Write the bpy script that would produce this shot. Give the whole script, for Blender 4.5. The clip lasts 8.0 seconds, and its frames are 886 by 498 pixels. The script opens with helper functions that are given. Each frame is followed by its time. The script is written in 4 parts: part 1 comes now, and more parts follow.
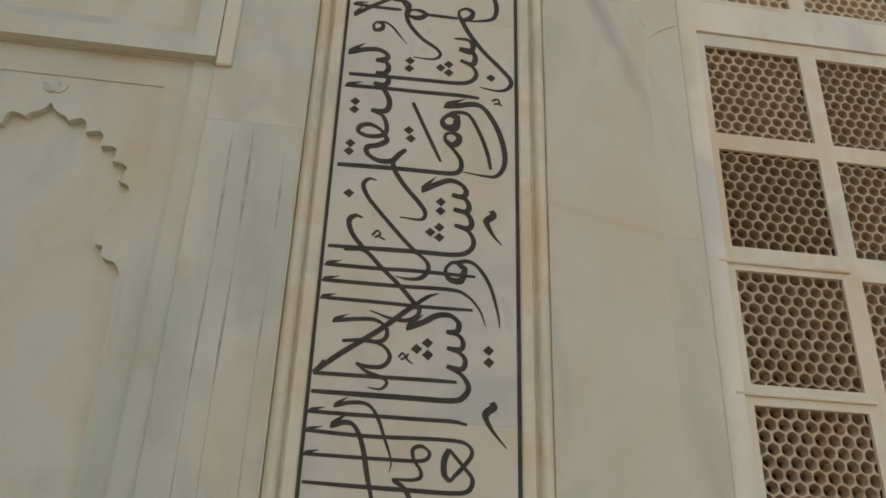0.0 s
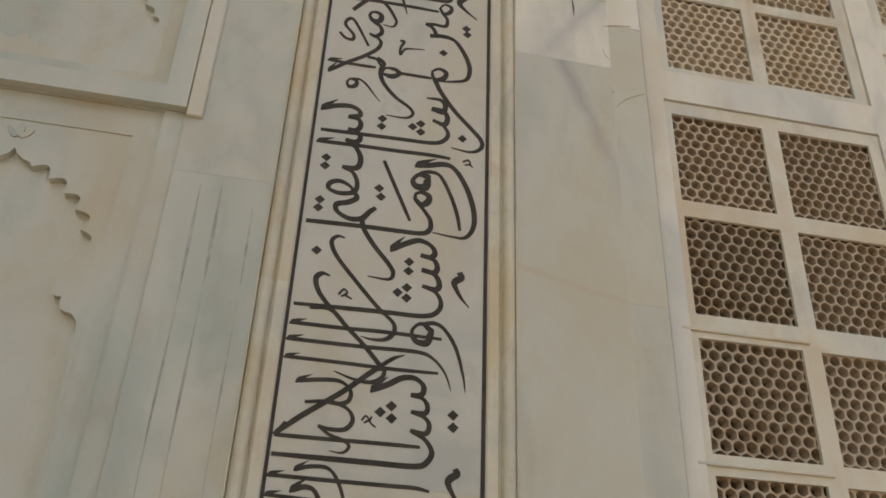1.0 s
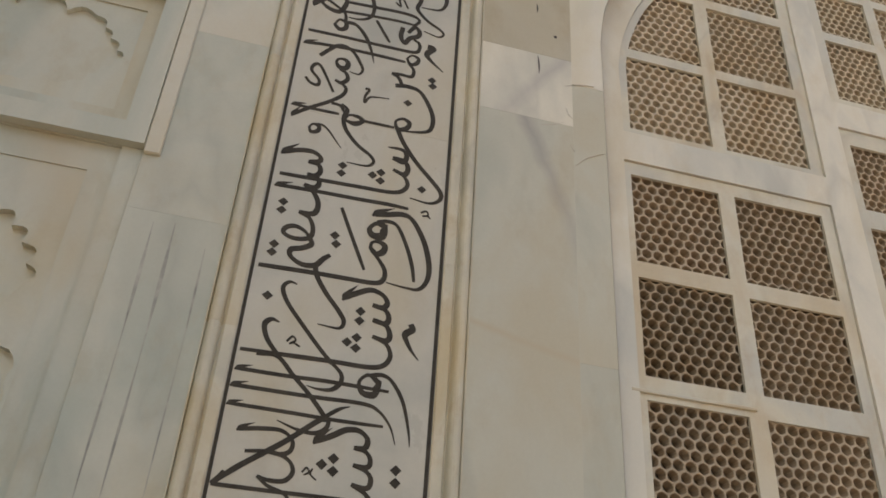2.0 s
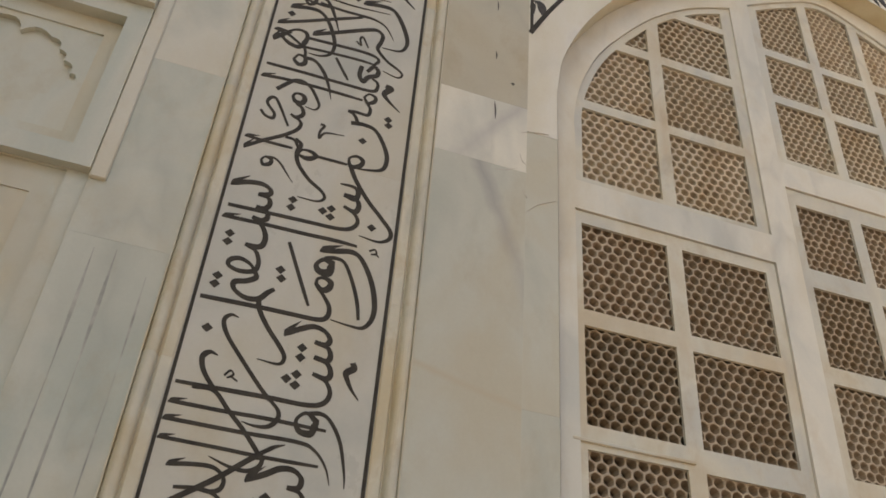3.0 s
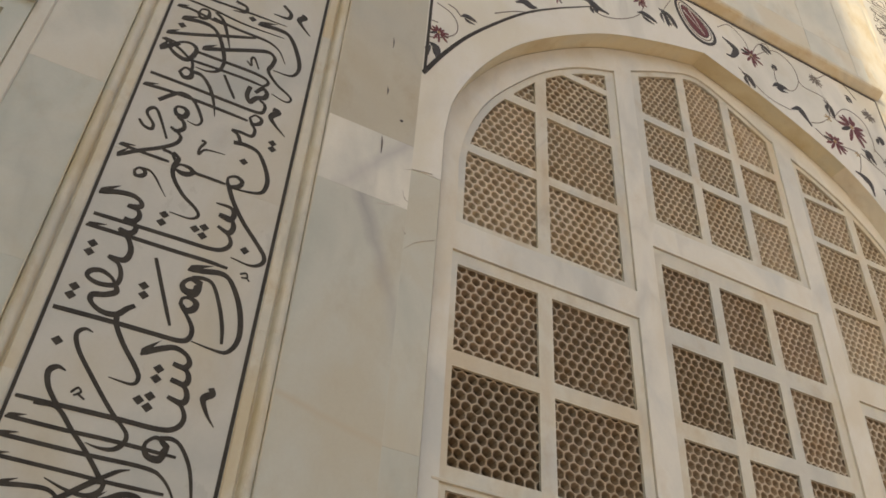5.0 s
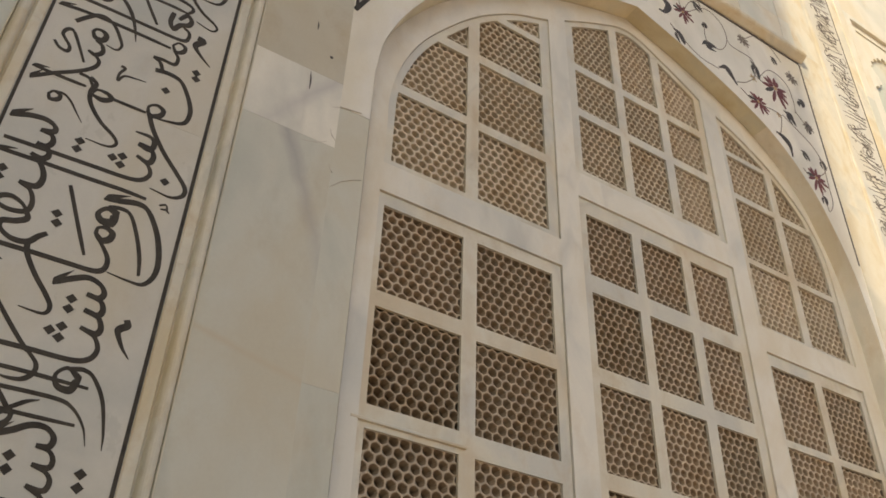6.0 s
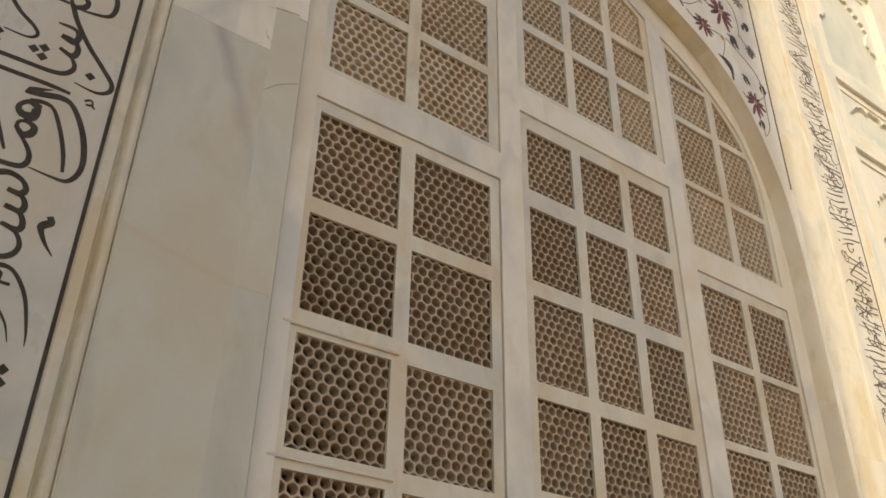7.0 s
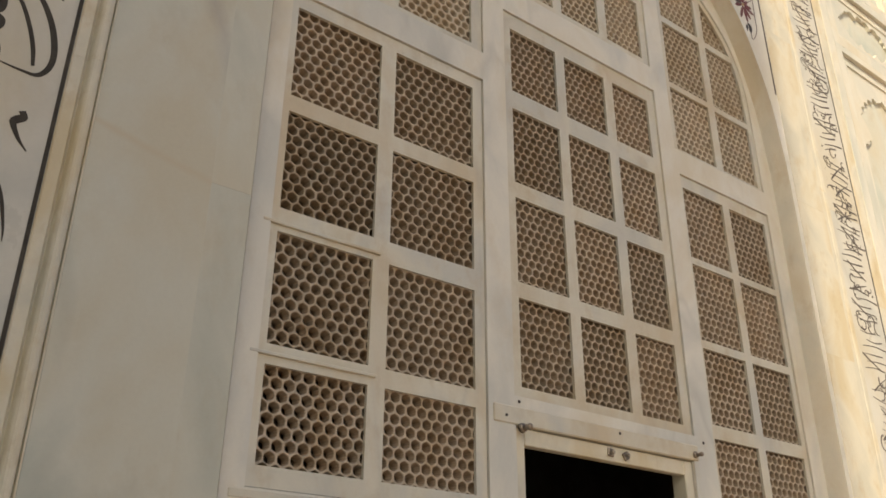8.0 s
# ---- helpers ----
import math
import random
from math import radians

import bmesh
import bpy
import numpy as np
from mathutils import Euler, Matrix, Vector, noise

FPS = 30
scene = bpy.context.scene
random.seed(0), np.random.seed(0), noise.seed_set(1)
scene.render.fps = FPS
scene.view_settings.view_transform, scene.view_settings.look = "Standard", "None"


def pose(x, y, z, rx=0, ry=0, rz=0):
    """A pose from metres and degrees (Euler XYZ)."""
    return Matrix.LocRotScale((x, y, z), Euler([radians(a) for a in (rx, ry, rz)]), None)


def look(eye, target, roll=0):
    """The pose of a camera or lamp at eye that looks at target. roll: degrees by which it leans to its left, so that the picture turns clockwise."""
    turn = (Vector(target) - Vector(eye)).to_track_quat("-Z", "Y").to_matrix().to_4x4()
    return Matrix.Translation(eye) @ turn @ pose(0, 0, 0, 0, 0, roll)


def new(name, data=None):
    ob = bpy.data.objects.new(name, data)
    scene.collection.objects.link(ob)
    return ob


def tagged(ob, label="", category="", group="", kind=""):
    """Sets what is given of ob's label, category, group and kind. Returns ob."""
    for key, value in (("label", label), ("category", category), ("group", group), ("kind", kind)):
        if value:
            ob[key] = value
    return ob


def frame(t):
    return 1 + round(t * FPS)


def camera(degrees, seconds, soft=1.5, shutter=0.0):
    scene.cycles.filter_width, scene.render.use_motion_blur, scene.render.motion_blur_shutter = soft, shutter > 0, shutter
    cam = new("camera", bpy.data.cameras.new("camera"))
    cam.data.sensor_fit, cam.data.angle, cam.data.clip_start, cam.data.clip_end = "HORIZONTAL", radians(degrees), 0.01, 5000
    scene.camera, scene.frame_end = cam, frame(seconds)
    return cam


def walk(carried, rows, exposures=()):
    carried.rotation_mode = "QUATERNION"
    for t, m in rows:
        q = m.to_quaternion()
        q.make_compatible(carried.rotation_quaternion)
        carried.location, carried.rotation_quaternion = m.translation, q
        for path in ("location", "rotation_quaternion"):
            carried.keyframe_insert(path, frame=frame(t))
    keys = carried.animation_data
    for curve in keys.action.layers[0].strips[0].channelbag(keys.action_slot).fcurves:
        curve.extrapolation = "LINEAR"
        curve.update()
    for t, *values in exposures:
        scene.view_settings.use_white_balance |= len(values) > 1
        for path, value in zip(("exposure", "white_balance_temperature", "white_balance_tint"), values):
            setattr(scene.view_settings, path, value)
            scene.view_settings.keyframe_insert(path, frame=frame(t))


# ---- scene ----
FOV = 54.0
PATH = [
    (0.0, -1.1606, -2.2263, 1.5366, -8.375, 27.265, -1.718),
    (0.5, -1.1838, -2.2264, 1.5689, -10.080, 28.754, -1.699),
    (1.0, -1.1889, -2.2378, 1.5897, -11.631, 30.093, -2.083),
    (1.5, -1.1781, -2.2553, 1.6148, -13.324, 31.380, -2.757),
    (3.0, -1.1220, -2.2585, 1.6338, -18.696, 35.769, -4.042),
    (3.5, -1.1161, -2.2571, 1.6387, -21.003, 37.003, -4.028),
    (4.0, -1.1026, -2.2576, 1.6440, -23.049, 38.048, -3.976),
    (5.5, -1.1039, -2.2470, 1.6265, -30.451, 38.246, -2.286),
    (6.0, -1.0790, -2.2394, 1.6138, -32.705, 35.707, -1.806),
    (6.5, -1.0549, -2.2397, 1.5916, -34.737, 33.434, -1.382),
    (7.0, -1.0281, -2.2312, 1.5719, -36.313, 30.847, -0.924),
    (7.5, -1.0044, -2.2210, 1.5491, -36.974, 28.315, -0.578),
    (8.0, -1.0027, -2.2151, 1.5308, -37.153, 25.245, -0.346),
]
cam = camera(FOV, 8.0, soft=1.65)
walk(cam, [(t, pose(x, y, z, 90 + pitch, roll, yaw)) for t, x, y, z, yaw, pitch, roll in PATH],
     exposures=[(0.0, 0.16, 6280, 6), (4.0, 0.16, 6370, 8), (5.5, 0.08, 6430, 8), (6.5, 0.02, 6490, 9), (8.0, -0.07, 6500, 9)])

# ---- daylight ----
SUN_AZ, SUN_EL = radians(-40.0), radians(36.0)   # towards which the sunlight travels, in the plan; its height
world = bpy.data.worlds.new("sky")
scene.world = world
world.use_nodes = True
wn = world.node_tree
sky = wn.nodes.new("ShaderNodeTexSky")
sky.sky_type, sky.sun_disc = "NISHITA", False
sky.sun_elevation = SUN_EL
sun_way = Vector((math.cos(SUN_EL) * math.cos(-SUN_AZ), math.cos(SUN_EL) * math.sin(-SUN_AZ), -math.sin(SUN_EL)))
sky.sun_rotation = math.atan2(-sun_way.x, -sun_way.y)
sky.dust_density, sky.air_density = 4.0, 1.2
wn.links.new(sky.outputs[0], wn.nodes["Background"].inputs[0])
wn.nodes["Background"].inputs[1].default_value = 0.14
sun = new("sun", bpy.data.lights.new("sun", "SUN"))
sun.data.energy, sun.data.angle, sun.data.color = 4.8, radians(0.6), (1.0, 0.82, 0.60)
sun.matrix_world = look((0, 0, 20), Vector((0, 0, 20)) + sun_way)

WALL = -0.10       # front of the wall; the window frame stands at 0
GROUND = 0.0
# near end of the added sun blocker; sets the shadow edge beside the arch
OCCLUDER_Y = -7.635


# ---- materials ----
def material(name):
    m = bpy.data.materials.new(name)
    m.use_nodes = True
    return m, m.node_tree, m.node_tree.nodes["Principled BSDF"]


def node(tree, kind, **values):
    n = tree.nodes.new(kind)
    for k, v in values.items():
        n.inputs[k].default_value = v
    return n


def ramp(tree, fac, stops):
    r = tree.nodes.new("ShaderNodeValToRGB")
    r.color_ramp.elements[0].position, r.color_ramp.elements[0].color = stops[0][0], (*stops[0][1], 1)
    r.color_ramp.elements[1].position, r.color_ramp.elements[1].color = stops[-1][0], (*stops[-1][1], 1)
    for p, c in stops[1:-1]:
        e = r.color_ramp.elements.new(p)
        e.color = (*c, 1)
    tree.links.new(fac, r.inputs[0])
    return r.outputs[0]


def mix(tree, fac, a, b, how="MIX"):
    n = tree.nodes.new("ShaderNodeMix")
    n.data_type, n.blend_type = "RGBA", how
    for slot, v in ((0, fac), (6, a), (7, b)):
        if isinstance(v, (int, float)):
            n.inputs[slot].default_value = v
        elif isinstance(v, tuple):
            n.inputs[slot].default_value = (*v, 1)
        else:
            tree.links.new(v, n.inputs[slot])
    return n.outputs[2]


def marble(name, light, warm, grey, vein=0.5, rough=0.42, scale=1.0, streak=(1.7, 1.7, 1.05), grime=0.35, spread=0.045):
    """Weathered white marble: cloudy warm and grey zones, thin grey veins, brown seepage, fine grain."""
    m, t, b = material(name)
    L = t.links.new
    geo = t.nodes.new("ShaderNodeNewGeometry")
    info = t.nodes.new("ShaderNodeObjectInfo")
    off = t.nodes.new("ShaderNodeVectorMath")
    off.operation = "MULTIPLY_ADD"
    off.inputs[1].default_value = (9.0, 5.0, 13.0)
    L(info.outputs["Random"], off.inputs[0])
    L(geo.outputs["Position"], off.inputs[2])
    mp = node(t, "ShaderNodeMapping", Scale=tuple(scale * s for s in streak), Rotation=(0.0, 0.22, 0.0))
    L(off.outputs[0], mp.inputs[0])
    cloud = node(t, "ShaderNodeTexNoise", Scale=1.1, Detail=5.0, Roughness=0.55, Distortion=0.6)
    L(mp.outputs[0], cloud.inputs["Vector"])
    body = ramp(t, cloud.outputs[0], [(0.36, grey), (0.5, light), (0.65, warm)])
    # veins: narrow bands of a strongly bent noise
    vm = node(t, "ShaderNodeMapping", Scale=(1.5 * scale, 1.5 * scale, 0.75 * scale), Rotation=(0.0, 0.55, 0.0))
    L(off.outputs[0], vm.inputs[0])
    vn = node(t, "ShaderNodeTexNoise", Scale=1.2, Detail=3.0, Roughness=0.5, Distortion=0.5)
    L(vm.outputs[0], vn.inputs["Vector"])
    line = ramp(t, vn.outputs[0], [(0.462, (0, 0, 0)), (0.5, (0.8, 0.8, 0.8)), (0.512, (0.5, 0.5, 0.5)), (0.55, (0, 0, 0))])
    fade = node(t, "ShaderNodeTexNoise", Scale=0.9, Detail=2.0)
    L(off.outputs[0], fade.inputs["Vector"])
    fmask = ramp(t, fade.outputs[0], [(0.45, (0, 0, 0)), (0.66, (vein, vein, vein))])
    lm = mix(t, 1.0, line, fmask, "MULTIPLY")
    c = mix(t, lm, body, tuple(g * 0.62 for g in grey))
    # brown seepage and handled dirt, blotchy
    gn = node(t, "ShaderNodeTexNoise", Scale=3.2, Detail=8.0, Roughness=0.68)
    L(mp.outputs[0], gn.inputs["Vector"])
    gmask = ramp(t, gn.outputs[0], [(0.54, (0, 0, 0)), (0.78, (grime, grime, grime))])
    c = mix(t, gmask, c, tuple(w * f for w, f in zip(warm, (0.74, 0.62, 0.44))))
    sm = node(t, "ShaderNodeMapping", Scale=(4.0 * scale, 4.0 * scale, 0.8 * scale), Rotation=(0.0, 0.3, 0.0))
    L(off.outputs[0], sm.inputs[0])
    sn = node(t, "ShaderNodeTexNoise", Scale=1.4, Detail=4.0, Roughness=0.6, Distortion=0.4)
    L(sm.outputs[0], sn.inputs["Vector"])
    smask = ramp(t, sn.outputs[0], [(0.55, (0, 0, 0)), (0.78, (0.45 * grime, 0.45 * grime, 0.45 * grime))])
    c = mix(t, smask, c, tuple(g * f for g, f in zip(grey, (0.82, 0.78, 0.7))))
    fine = node(t, "ShaderNodeTexNoise", Scale=90.0, Detail=3.0, Roughness=0.7)
    L(geo.outputs["Position"], fine.inputs["Vector"])
    fc = ramp(t, fine.outputs[0], [(0.3, (0.965, 0.965, 0.965)), (0.7, (1.0, 1.0, 1.0))])
    c = mix(t, 1.0, c, fc, "MULTIPLY")
    tint = ramp(t, info.outputs["Random"], [(0.0, (1.0 - spread, 1.0 - spread, 1.0 - 1.1 * spread)), (1.0, (1.0, 1.0, 1.0))])
    c = mix(t, 1.0, c, tint, "MULTIPLY")
    L(c, b.inputs["Base Color"])
    rr = node(t, "ShaderNodeMapRange", **{"From Min": 0.3, "From Max": 0.7, "To Min": rough - 0.1, "To Max": rough + 0.14})
    L(gn.outputs[0], rr.inputs[0])
    L(rr.outputs[0], b.inputs["Roughness"])
    bump = node(t, "ShaderNodeBump", Strength=0.12, Distance=0.004)
    L(gn.outputs[0], bump.inputs["Height"])
    b2 = node(t, "ShaderNodeBump", Strength=0.05, Distance=0.001)
    L(fine.outputs[0], b2.inputs["Height"])
    L(bump.outputs[0], b2.inputs["Normal"])
    L(b2.outputs[0], b.inputs["Normal"])
    return m


def veined(name, base, x0, z0, lean, width, colour):
    """The same marble with one bold vein that runs down from (x0, z0)."""
    m = base.copy()
    m.name = name
    t = m.node_tree
    L = t.links.new
    b = t.nodes["Principled BSDF"]
    was = b.inputs["Base Color"].links[0].from_socket
    geo = t.nodes.new("ShaderNodeNewGeometry")
    sep = t.nodes.new("ShaderNodeSeparateXYZ")
    wob = node(t, "ShaderNodeTexNoise", Scale=5.0, Detail=4.0, Roughness=0.6)
    L(geo.outputs["Position"], wob.inputs["Vector"])
    L(geo.outputs["Position"], sep.inputs[0])

    def calc(op, a, b_, c=0.0):
        n = t.nodes.new("ShaderNodeMath")
        n.operation = op
        for i, v in enumerate((a, b_, c)):
            if isinstance(v, (int, float)):
                n.inputs[i].default_value = v
            else:
                L(v, n.inputs[i])
        return n.outputs[0]

    down = calc("SUBTRACT", z0, sep.outputs[2])
    off = calc("SUBTRACT", sep.outputs[0], calc("MULTIPLY_ADD", down, lean, x0))
    off = calc("ADD", off, calc("MULTIPLY_ADD", wob.outputs[0], 0.09, -0.045))
    fall = calc("MULTIPLY_ADD", down, -1.3, 1.0)
    d = calc("DIVIDE", calc("ABSOLUTE", off, 0.0), width)
    k = calc("SUBTRACT", 1.0, calc("MINIMUM", d, 1.0))
    k = calc("MULTIPLY", calc("MULTIPLY", k, calc("MAXIMUM", fall, 0.0)), 0.75)
    L(mix(t, k, was, colour), b.inputs["Base Color"])
    return m


def stone(name, a, b_, rough=0.4, scale=40.0):
    m, t, b = material(name)
    geo = t.nodes.new("ShaderNodeNewGeometry")
    n = node(t, "ShaderNodeTexNoise", Scale=scale, Detail=5.0, Roughness=0.65)
    t.links.new(geo.outputs["Position"], n.inputs["Vector"])
    t.links.new(ramp(t, n.outputs[0], [(0.32, a), (0.7, b_)]), b.inputs["Base Color"])
    b.inputs["Roughness"].default_value = rough
    bump = node(t, "ShaderNodeBump", Strength=0.15, Distance=0.002)
    t.links.new(n.outputs[0], bump.inputs["Height"])
    t.links.new(bump.outputs[0], b.inputs["Normal"])
    return m


M_WALL = marble("wall_marble", (0.68, 0.66, 0.555), (0.66, 0.605, 0.46), (0.57, 0.57, 0.49), vein=0.5)
M_SLAB = marble("slab_marble", (0.735, 0.72, 0.615), (0.69, 0.64, 0.49), (0.60, 0.612, 0.53), vein=0.2, grime=0.35)
M_PALE = marble("pale_marble", (0.795, 0.775, 0.67), (0.76, 0.72, 0.58), (0.65, 0.65, 0.57), vein=0.5, grime=0.25)
M_BAND = marble("band_marble", (0.65, 0.635, 0.55), (0.615, 0.572, 0.44), (0.52, 0.53, 0.475), vein=0.15, rough=0.34, grime=0.28)
M_MOLD = marble("moulding_marble", (0.70, 0.665, 0.53), (0.64, 0.56, 0.37), (0.6, 0.585, 0.48), vein=0.3, scale=2.0, grime=0.6)
M_NICHE = marble("niche_marble", (0.64, 0.648, 0.552), (0.625, 0.585, 0.435), (0.515, 0.56, 0.485), vein=0.3, grime=0.4)
M_FRAME = marble("frame_marble", (0.665, 0.645, 0.54), (0.60, 0.53, 0.385), (0.57, 0.575, 0.52), vein=0.4, scale=1.4, grime=0.5)
# soffit: shade with warm floor bounce put into the colour
M_SOFFIT = marble("soffit_marble", (0.685, 0.635, 0.455), (0.6, 0.525, 0.33), (0.62, 0.60, 0.47), vein=0.2, scale=1.5, grime=0.5)
M_MULLION = marble("mullion_marble", (0.765, 0.75, 0.665), (0.70, 0.655, 0.525), (0.625, 0.635, 0.585), vein=0.45, scale=1.2, grime=0.3)
# right reveal: lightened in colour to stand for bounced light
M_REVEAL = marble("reveal_marble", (0.80, 0.76, 0.65), (0.74, 0.67, 0.52), (0.71, 0.7, 0.62), vein=0.3, scale=1.5, grime=0.5)
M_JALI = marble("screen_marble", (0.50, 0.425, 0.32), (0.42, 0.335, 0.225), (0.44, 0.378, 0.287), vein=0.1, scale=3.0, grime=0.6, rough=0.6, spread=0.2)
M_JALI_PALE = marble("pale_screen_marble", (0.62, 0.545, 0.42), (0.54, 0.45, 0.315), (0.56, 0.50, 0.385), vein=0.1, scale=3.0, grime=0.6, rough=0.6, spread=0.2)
# hole walls: shade painted in brown, a paler copy where bounced light reaches
M_BORE_SHADE = marble("shaded_bore_marble", (0.40, 0.32, 0.23), (0.345, 0.26, 0.17), (0.365, 0.30, 0.22), vein=0.1, scale=3.0, grime=0.7, rough=0.7, spread=0.3)
M_BORE_BOUNCE = marble("bounce_lit_bore_marble", (0.545, 0.475, 0.365), (0.48, 0.395, 0.28), (0.505, 0.445, 0.345), vein=0.1, scale=3.0, grime=0.7, rough=0.7, spread=0.3)
M_WARM = marble("warm_marble", (0.57, 0.54, 0.42), (0.53, 0.48, 0.34), (0.53, 0.52, 0.43), vein=0.3, grime=0.4)
# darker, greener marble of the slabs left of the arch
M_DULL = marble("dull_marble", (0.602, 0.608, 0.52), (0.582, 0.556, 0.435), (0.495, 0.522, 0.452), vein=0.3, grime=0.3)
M_VEIN = veined("veined_marble", M_DULL, -0.415, 3.68, 0.36, 0.045, (0.33, 0.32, 0.31))
M_VEIN = veined("rust_veined_marble", M_VEIN, -0.575, 2.825, 4.3, 0.08, (0.545, 0.485, 0.35))
M_VEIN_PALE = veined("veined_pale_marble", M_PALE, -0.26, 3.96, -0.75, 0.05, (0.5, 0.49, 0.46))
M_STAIN = veined("stained_niche_marble", M_NICHE, -1.86, 3.22, 0.5, 0.16, (0.57, 0.50, 0.35))
M_WHITE = marble("spandrel_marble", (0.82, 0.805, 0.72), (0.77, 0.735, 0.6), (0.69, 0.69, 0.61), vein=0.5, grime=0.25)
M_INK = stone("black_inlay", (0.038, 0.033, 0.025), (0.074, 0.065, 0.05), 0.6, 25)
M_INK.node_tree.nodes["Principled BSDF"].inputs["Specular IOR Level"].default_value = 0.25
M_GRAPH = stone("slate_inlay", (0.035, 0.03, 0.026), (0.08, 0.068, 0.056), 0.55, 50)
# lighter copy of the slate for the far strokes, sunlight put into colour
M_SUNLIT_INLAY = stone("sunlit_slate_inlay", (0.06, 0.05, 0.042), (0.15, 0.125, 0.1), 0.55, 50)
M_RED = stone("red_inlay", (0.10, 0.022, 0.02), (0.2, 0.055, 0.042), 0.5, 60)
M_GREEN = stone("dark_leaf_inlay", (0.034, 0.031, 0.026), (0.085, 0.075, 0.06), 0.6, 60)
M_VINE = stone("vine_inlay", (0.13, 0.11, 0.08), (0.22, 0.18, 0.13), 0.45, 70)
M_YELLOW = stone("ochre_inlay", (0.36, 0.25, 0.09), (0.5, 0.36, 0.15), 0.4, 90)
# the room's lack of light is put into this dark base colour
M_ROOM = stone("unlit_room", (0.075, 0.06, 0.045), (0.12, 0.1, 0.075), 0.85, 6)
M_FLOOR = stone("sandstone_floor", (0.36, 0.26, 0.19), (0.5, 0.38, 0.28), 0.7, 5)
M_LINE = stone("groove_grey", (0.3, 0.3, 0.265), (0.56, 0.56, 0.49), 0.5, 14)
M_SEAM = stone("dark_seam", (0.54, 0.51, 0.44), (0.66, 0.63, 0.54), 0.7, 30)
M_IRON = stone("old_iron", (0.16, 0.12, 0.085), (0.42, 0.38, 0.32), 0.42, 70)
M_IRON.node_tree.nodes["Principled BSDF"].inputs["Metallic"].default_value = 0.7


# ---- helpers of this scene ----
def part(name, bm, mat, parent=None, label="", category="", kind="", group="", smooth=False):
    """Links a bmesh as one mesh object, under a thing or on its own."""
    bmesh.ops.recalc_face_normals(bm, faces=bm.faces)
    me = bpy.data.meshes.new(name)
    bm.to_mesh(me)
    bm.free()
    me.materials.append(mat)
    if smooth:
        for f in me.polygons:
            f.use_smooth = True
    ob = new(name, me)
    ob.parent = parent
    return tagged(ob, label, category, group, kind)


def thing(name, place, label="", category="", group="", kind=""):
    ob = new(name)
    ob.location = place
    ob.empty_display_size = 0.1
    bpy.context.view_layer.update()
    return tagged(ob, label, category, group, kind)


def under(ob, parent):
    """Parts are modelled in world places: keep them there under a parent that stands elsewhere."""
    ob.parent = parent
    ob.matrix_parent_inverse = Matrix.Translation(parent.location).inverted()
    return ob


def box(bm, x0, x1, y0, y1, z0, z1, bevel=0.004):
    made = bmesh.ops.create_cube(bm, size=1.0)["verts"]
    bmesh.ops.transform(bm, verts=made, matrix=Matrix.LocRotScale(((x0 + x1) / 2, (y0 + y1) / 2, (z0 + z1) / 2), None, (x1 - x0, y1 - y0, z1 - z0)))
    if bevel:
        edges = {e for v in made for e in v.link_edges}
        bmesh.ops.bevel(bm, geom=list(edges), offset=bevel, segments=1, affect="EDGES")
    return bm


def block(*a, **k):
    return box(bmesh.new(), *a, **k)


def prism(bm, outline, y0, y1, holes=()):
    """A plate in the plane of the wall: outline and holes as (x, z) rings, from y0 (front) to y1."""
    edges = []
    for ring in (outline, *holes):
        vs = [bm.verts.new((x, y0, z)) for x, z in ring]
        edges += [bm.edges.new((vs[i], vs[(i + 1) % len(vs)])) for i in range(len(vs))]
    made = bmesh.ops.triangle_fill(bm, edges=edges, use_beauty=True, use_dissolve=False)
    faces = [g for g in made["geom"] if isinstance(g, bmesh.types.BMFace)]
    out = bmesh.ops.extrude_face_region(bm, geom=faces, use_keep_orig=True)
    moved = [g for g in out["geom"] if isinstance(g, bmesh.types.BMVert)]
    bmesh.ops.translate(bm, verts=moved, vec=(0, y1 - y0, 0))
    return bm


def upright(profile, z0, z1, step=0):
    """A moulding that runs upwards: its closed profile as (x, y)."""
    bm = bmesh.new()
    rows = [[bm.verts.new((x, y, z)) for x, y in profile] for z in (z0, z1)]
    n = len(profile)
    for i in range(n):
        bm.faces.new((rows[0][i], rows[0][(i + 1) % n], rows[1][(i + 1) % n], rows[1][i]))
    bm.faces.new(rows[0])
    bm.faces.new(rows[1])
    return bm


def level(profile, x0, x1):
    """A moulding that runs along the wall: its closed profile as (y, z)."""
    bm = bmesh.new()
    rows = [[bm.verts.new((x, y, z)) for y, z in profile] for x in (x0, x1)]
    n = len(profile)
    for i in range(n):
        bm.faces.new((rows[0][i], rows[0][(i + 1) % n], rows[1][(i + 1) % n], rows[1][i]))
    bm.faces.new(rows[0])
    bm.faces.new(rows[1])
    return bm


def spline(points, n=8):
    """A smooth line through the points (Catmull-Rom)."""
    p = [Vector(q) for q in points]
    if len(p) < 3:
        return [p[0].lerp(p[-1], i / n) for i in range(n + 1)]
    p = [2 * p[0] - p[1]] + p + [2 * p[-1] - p[-2]]
    out = []
    for i in range(1, len(p) - 2):
        a, b, c, d = p[i - 1:i + 3]
        for k in range(n):
            s = k / n
            out.append(0.5 * (2 * b + (c - a) * s + (2 * a - 5 * b + 4 * c - d) * s * s + (3 * b - a - 3 * c + d) * s ** 3))
    out.append(p[-2])
    return out


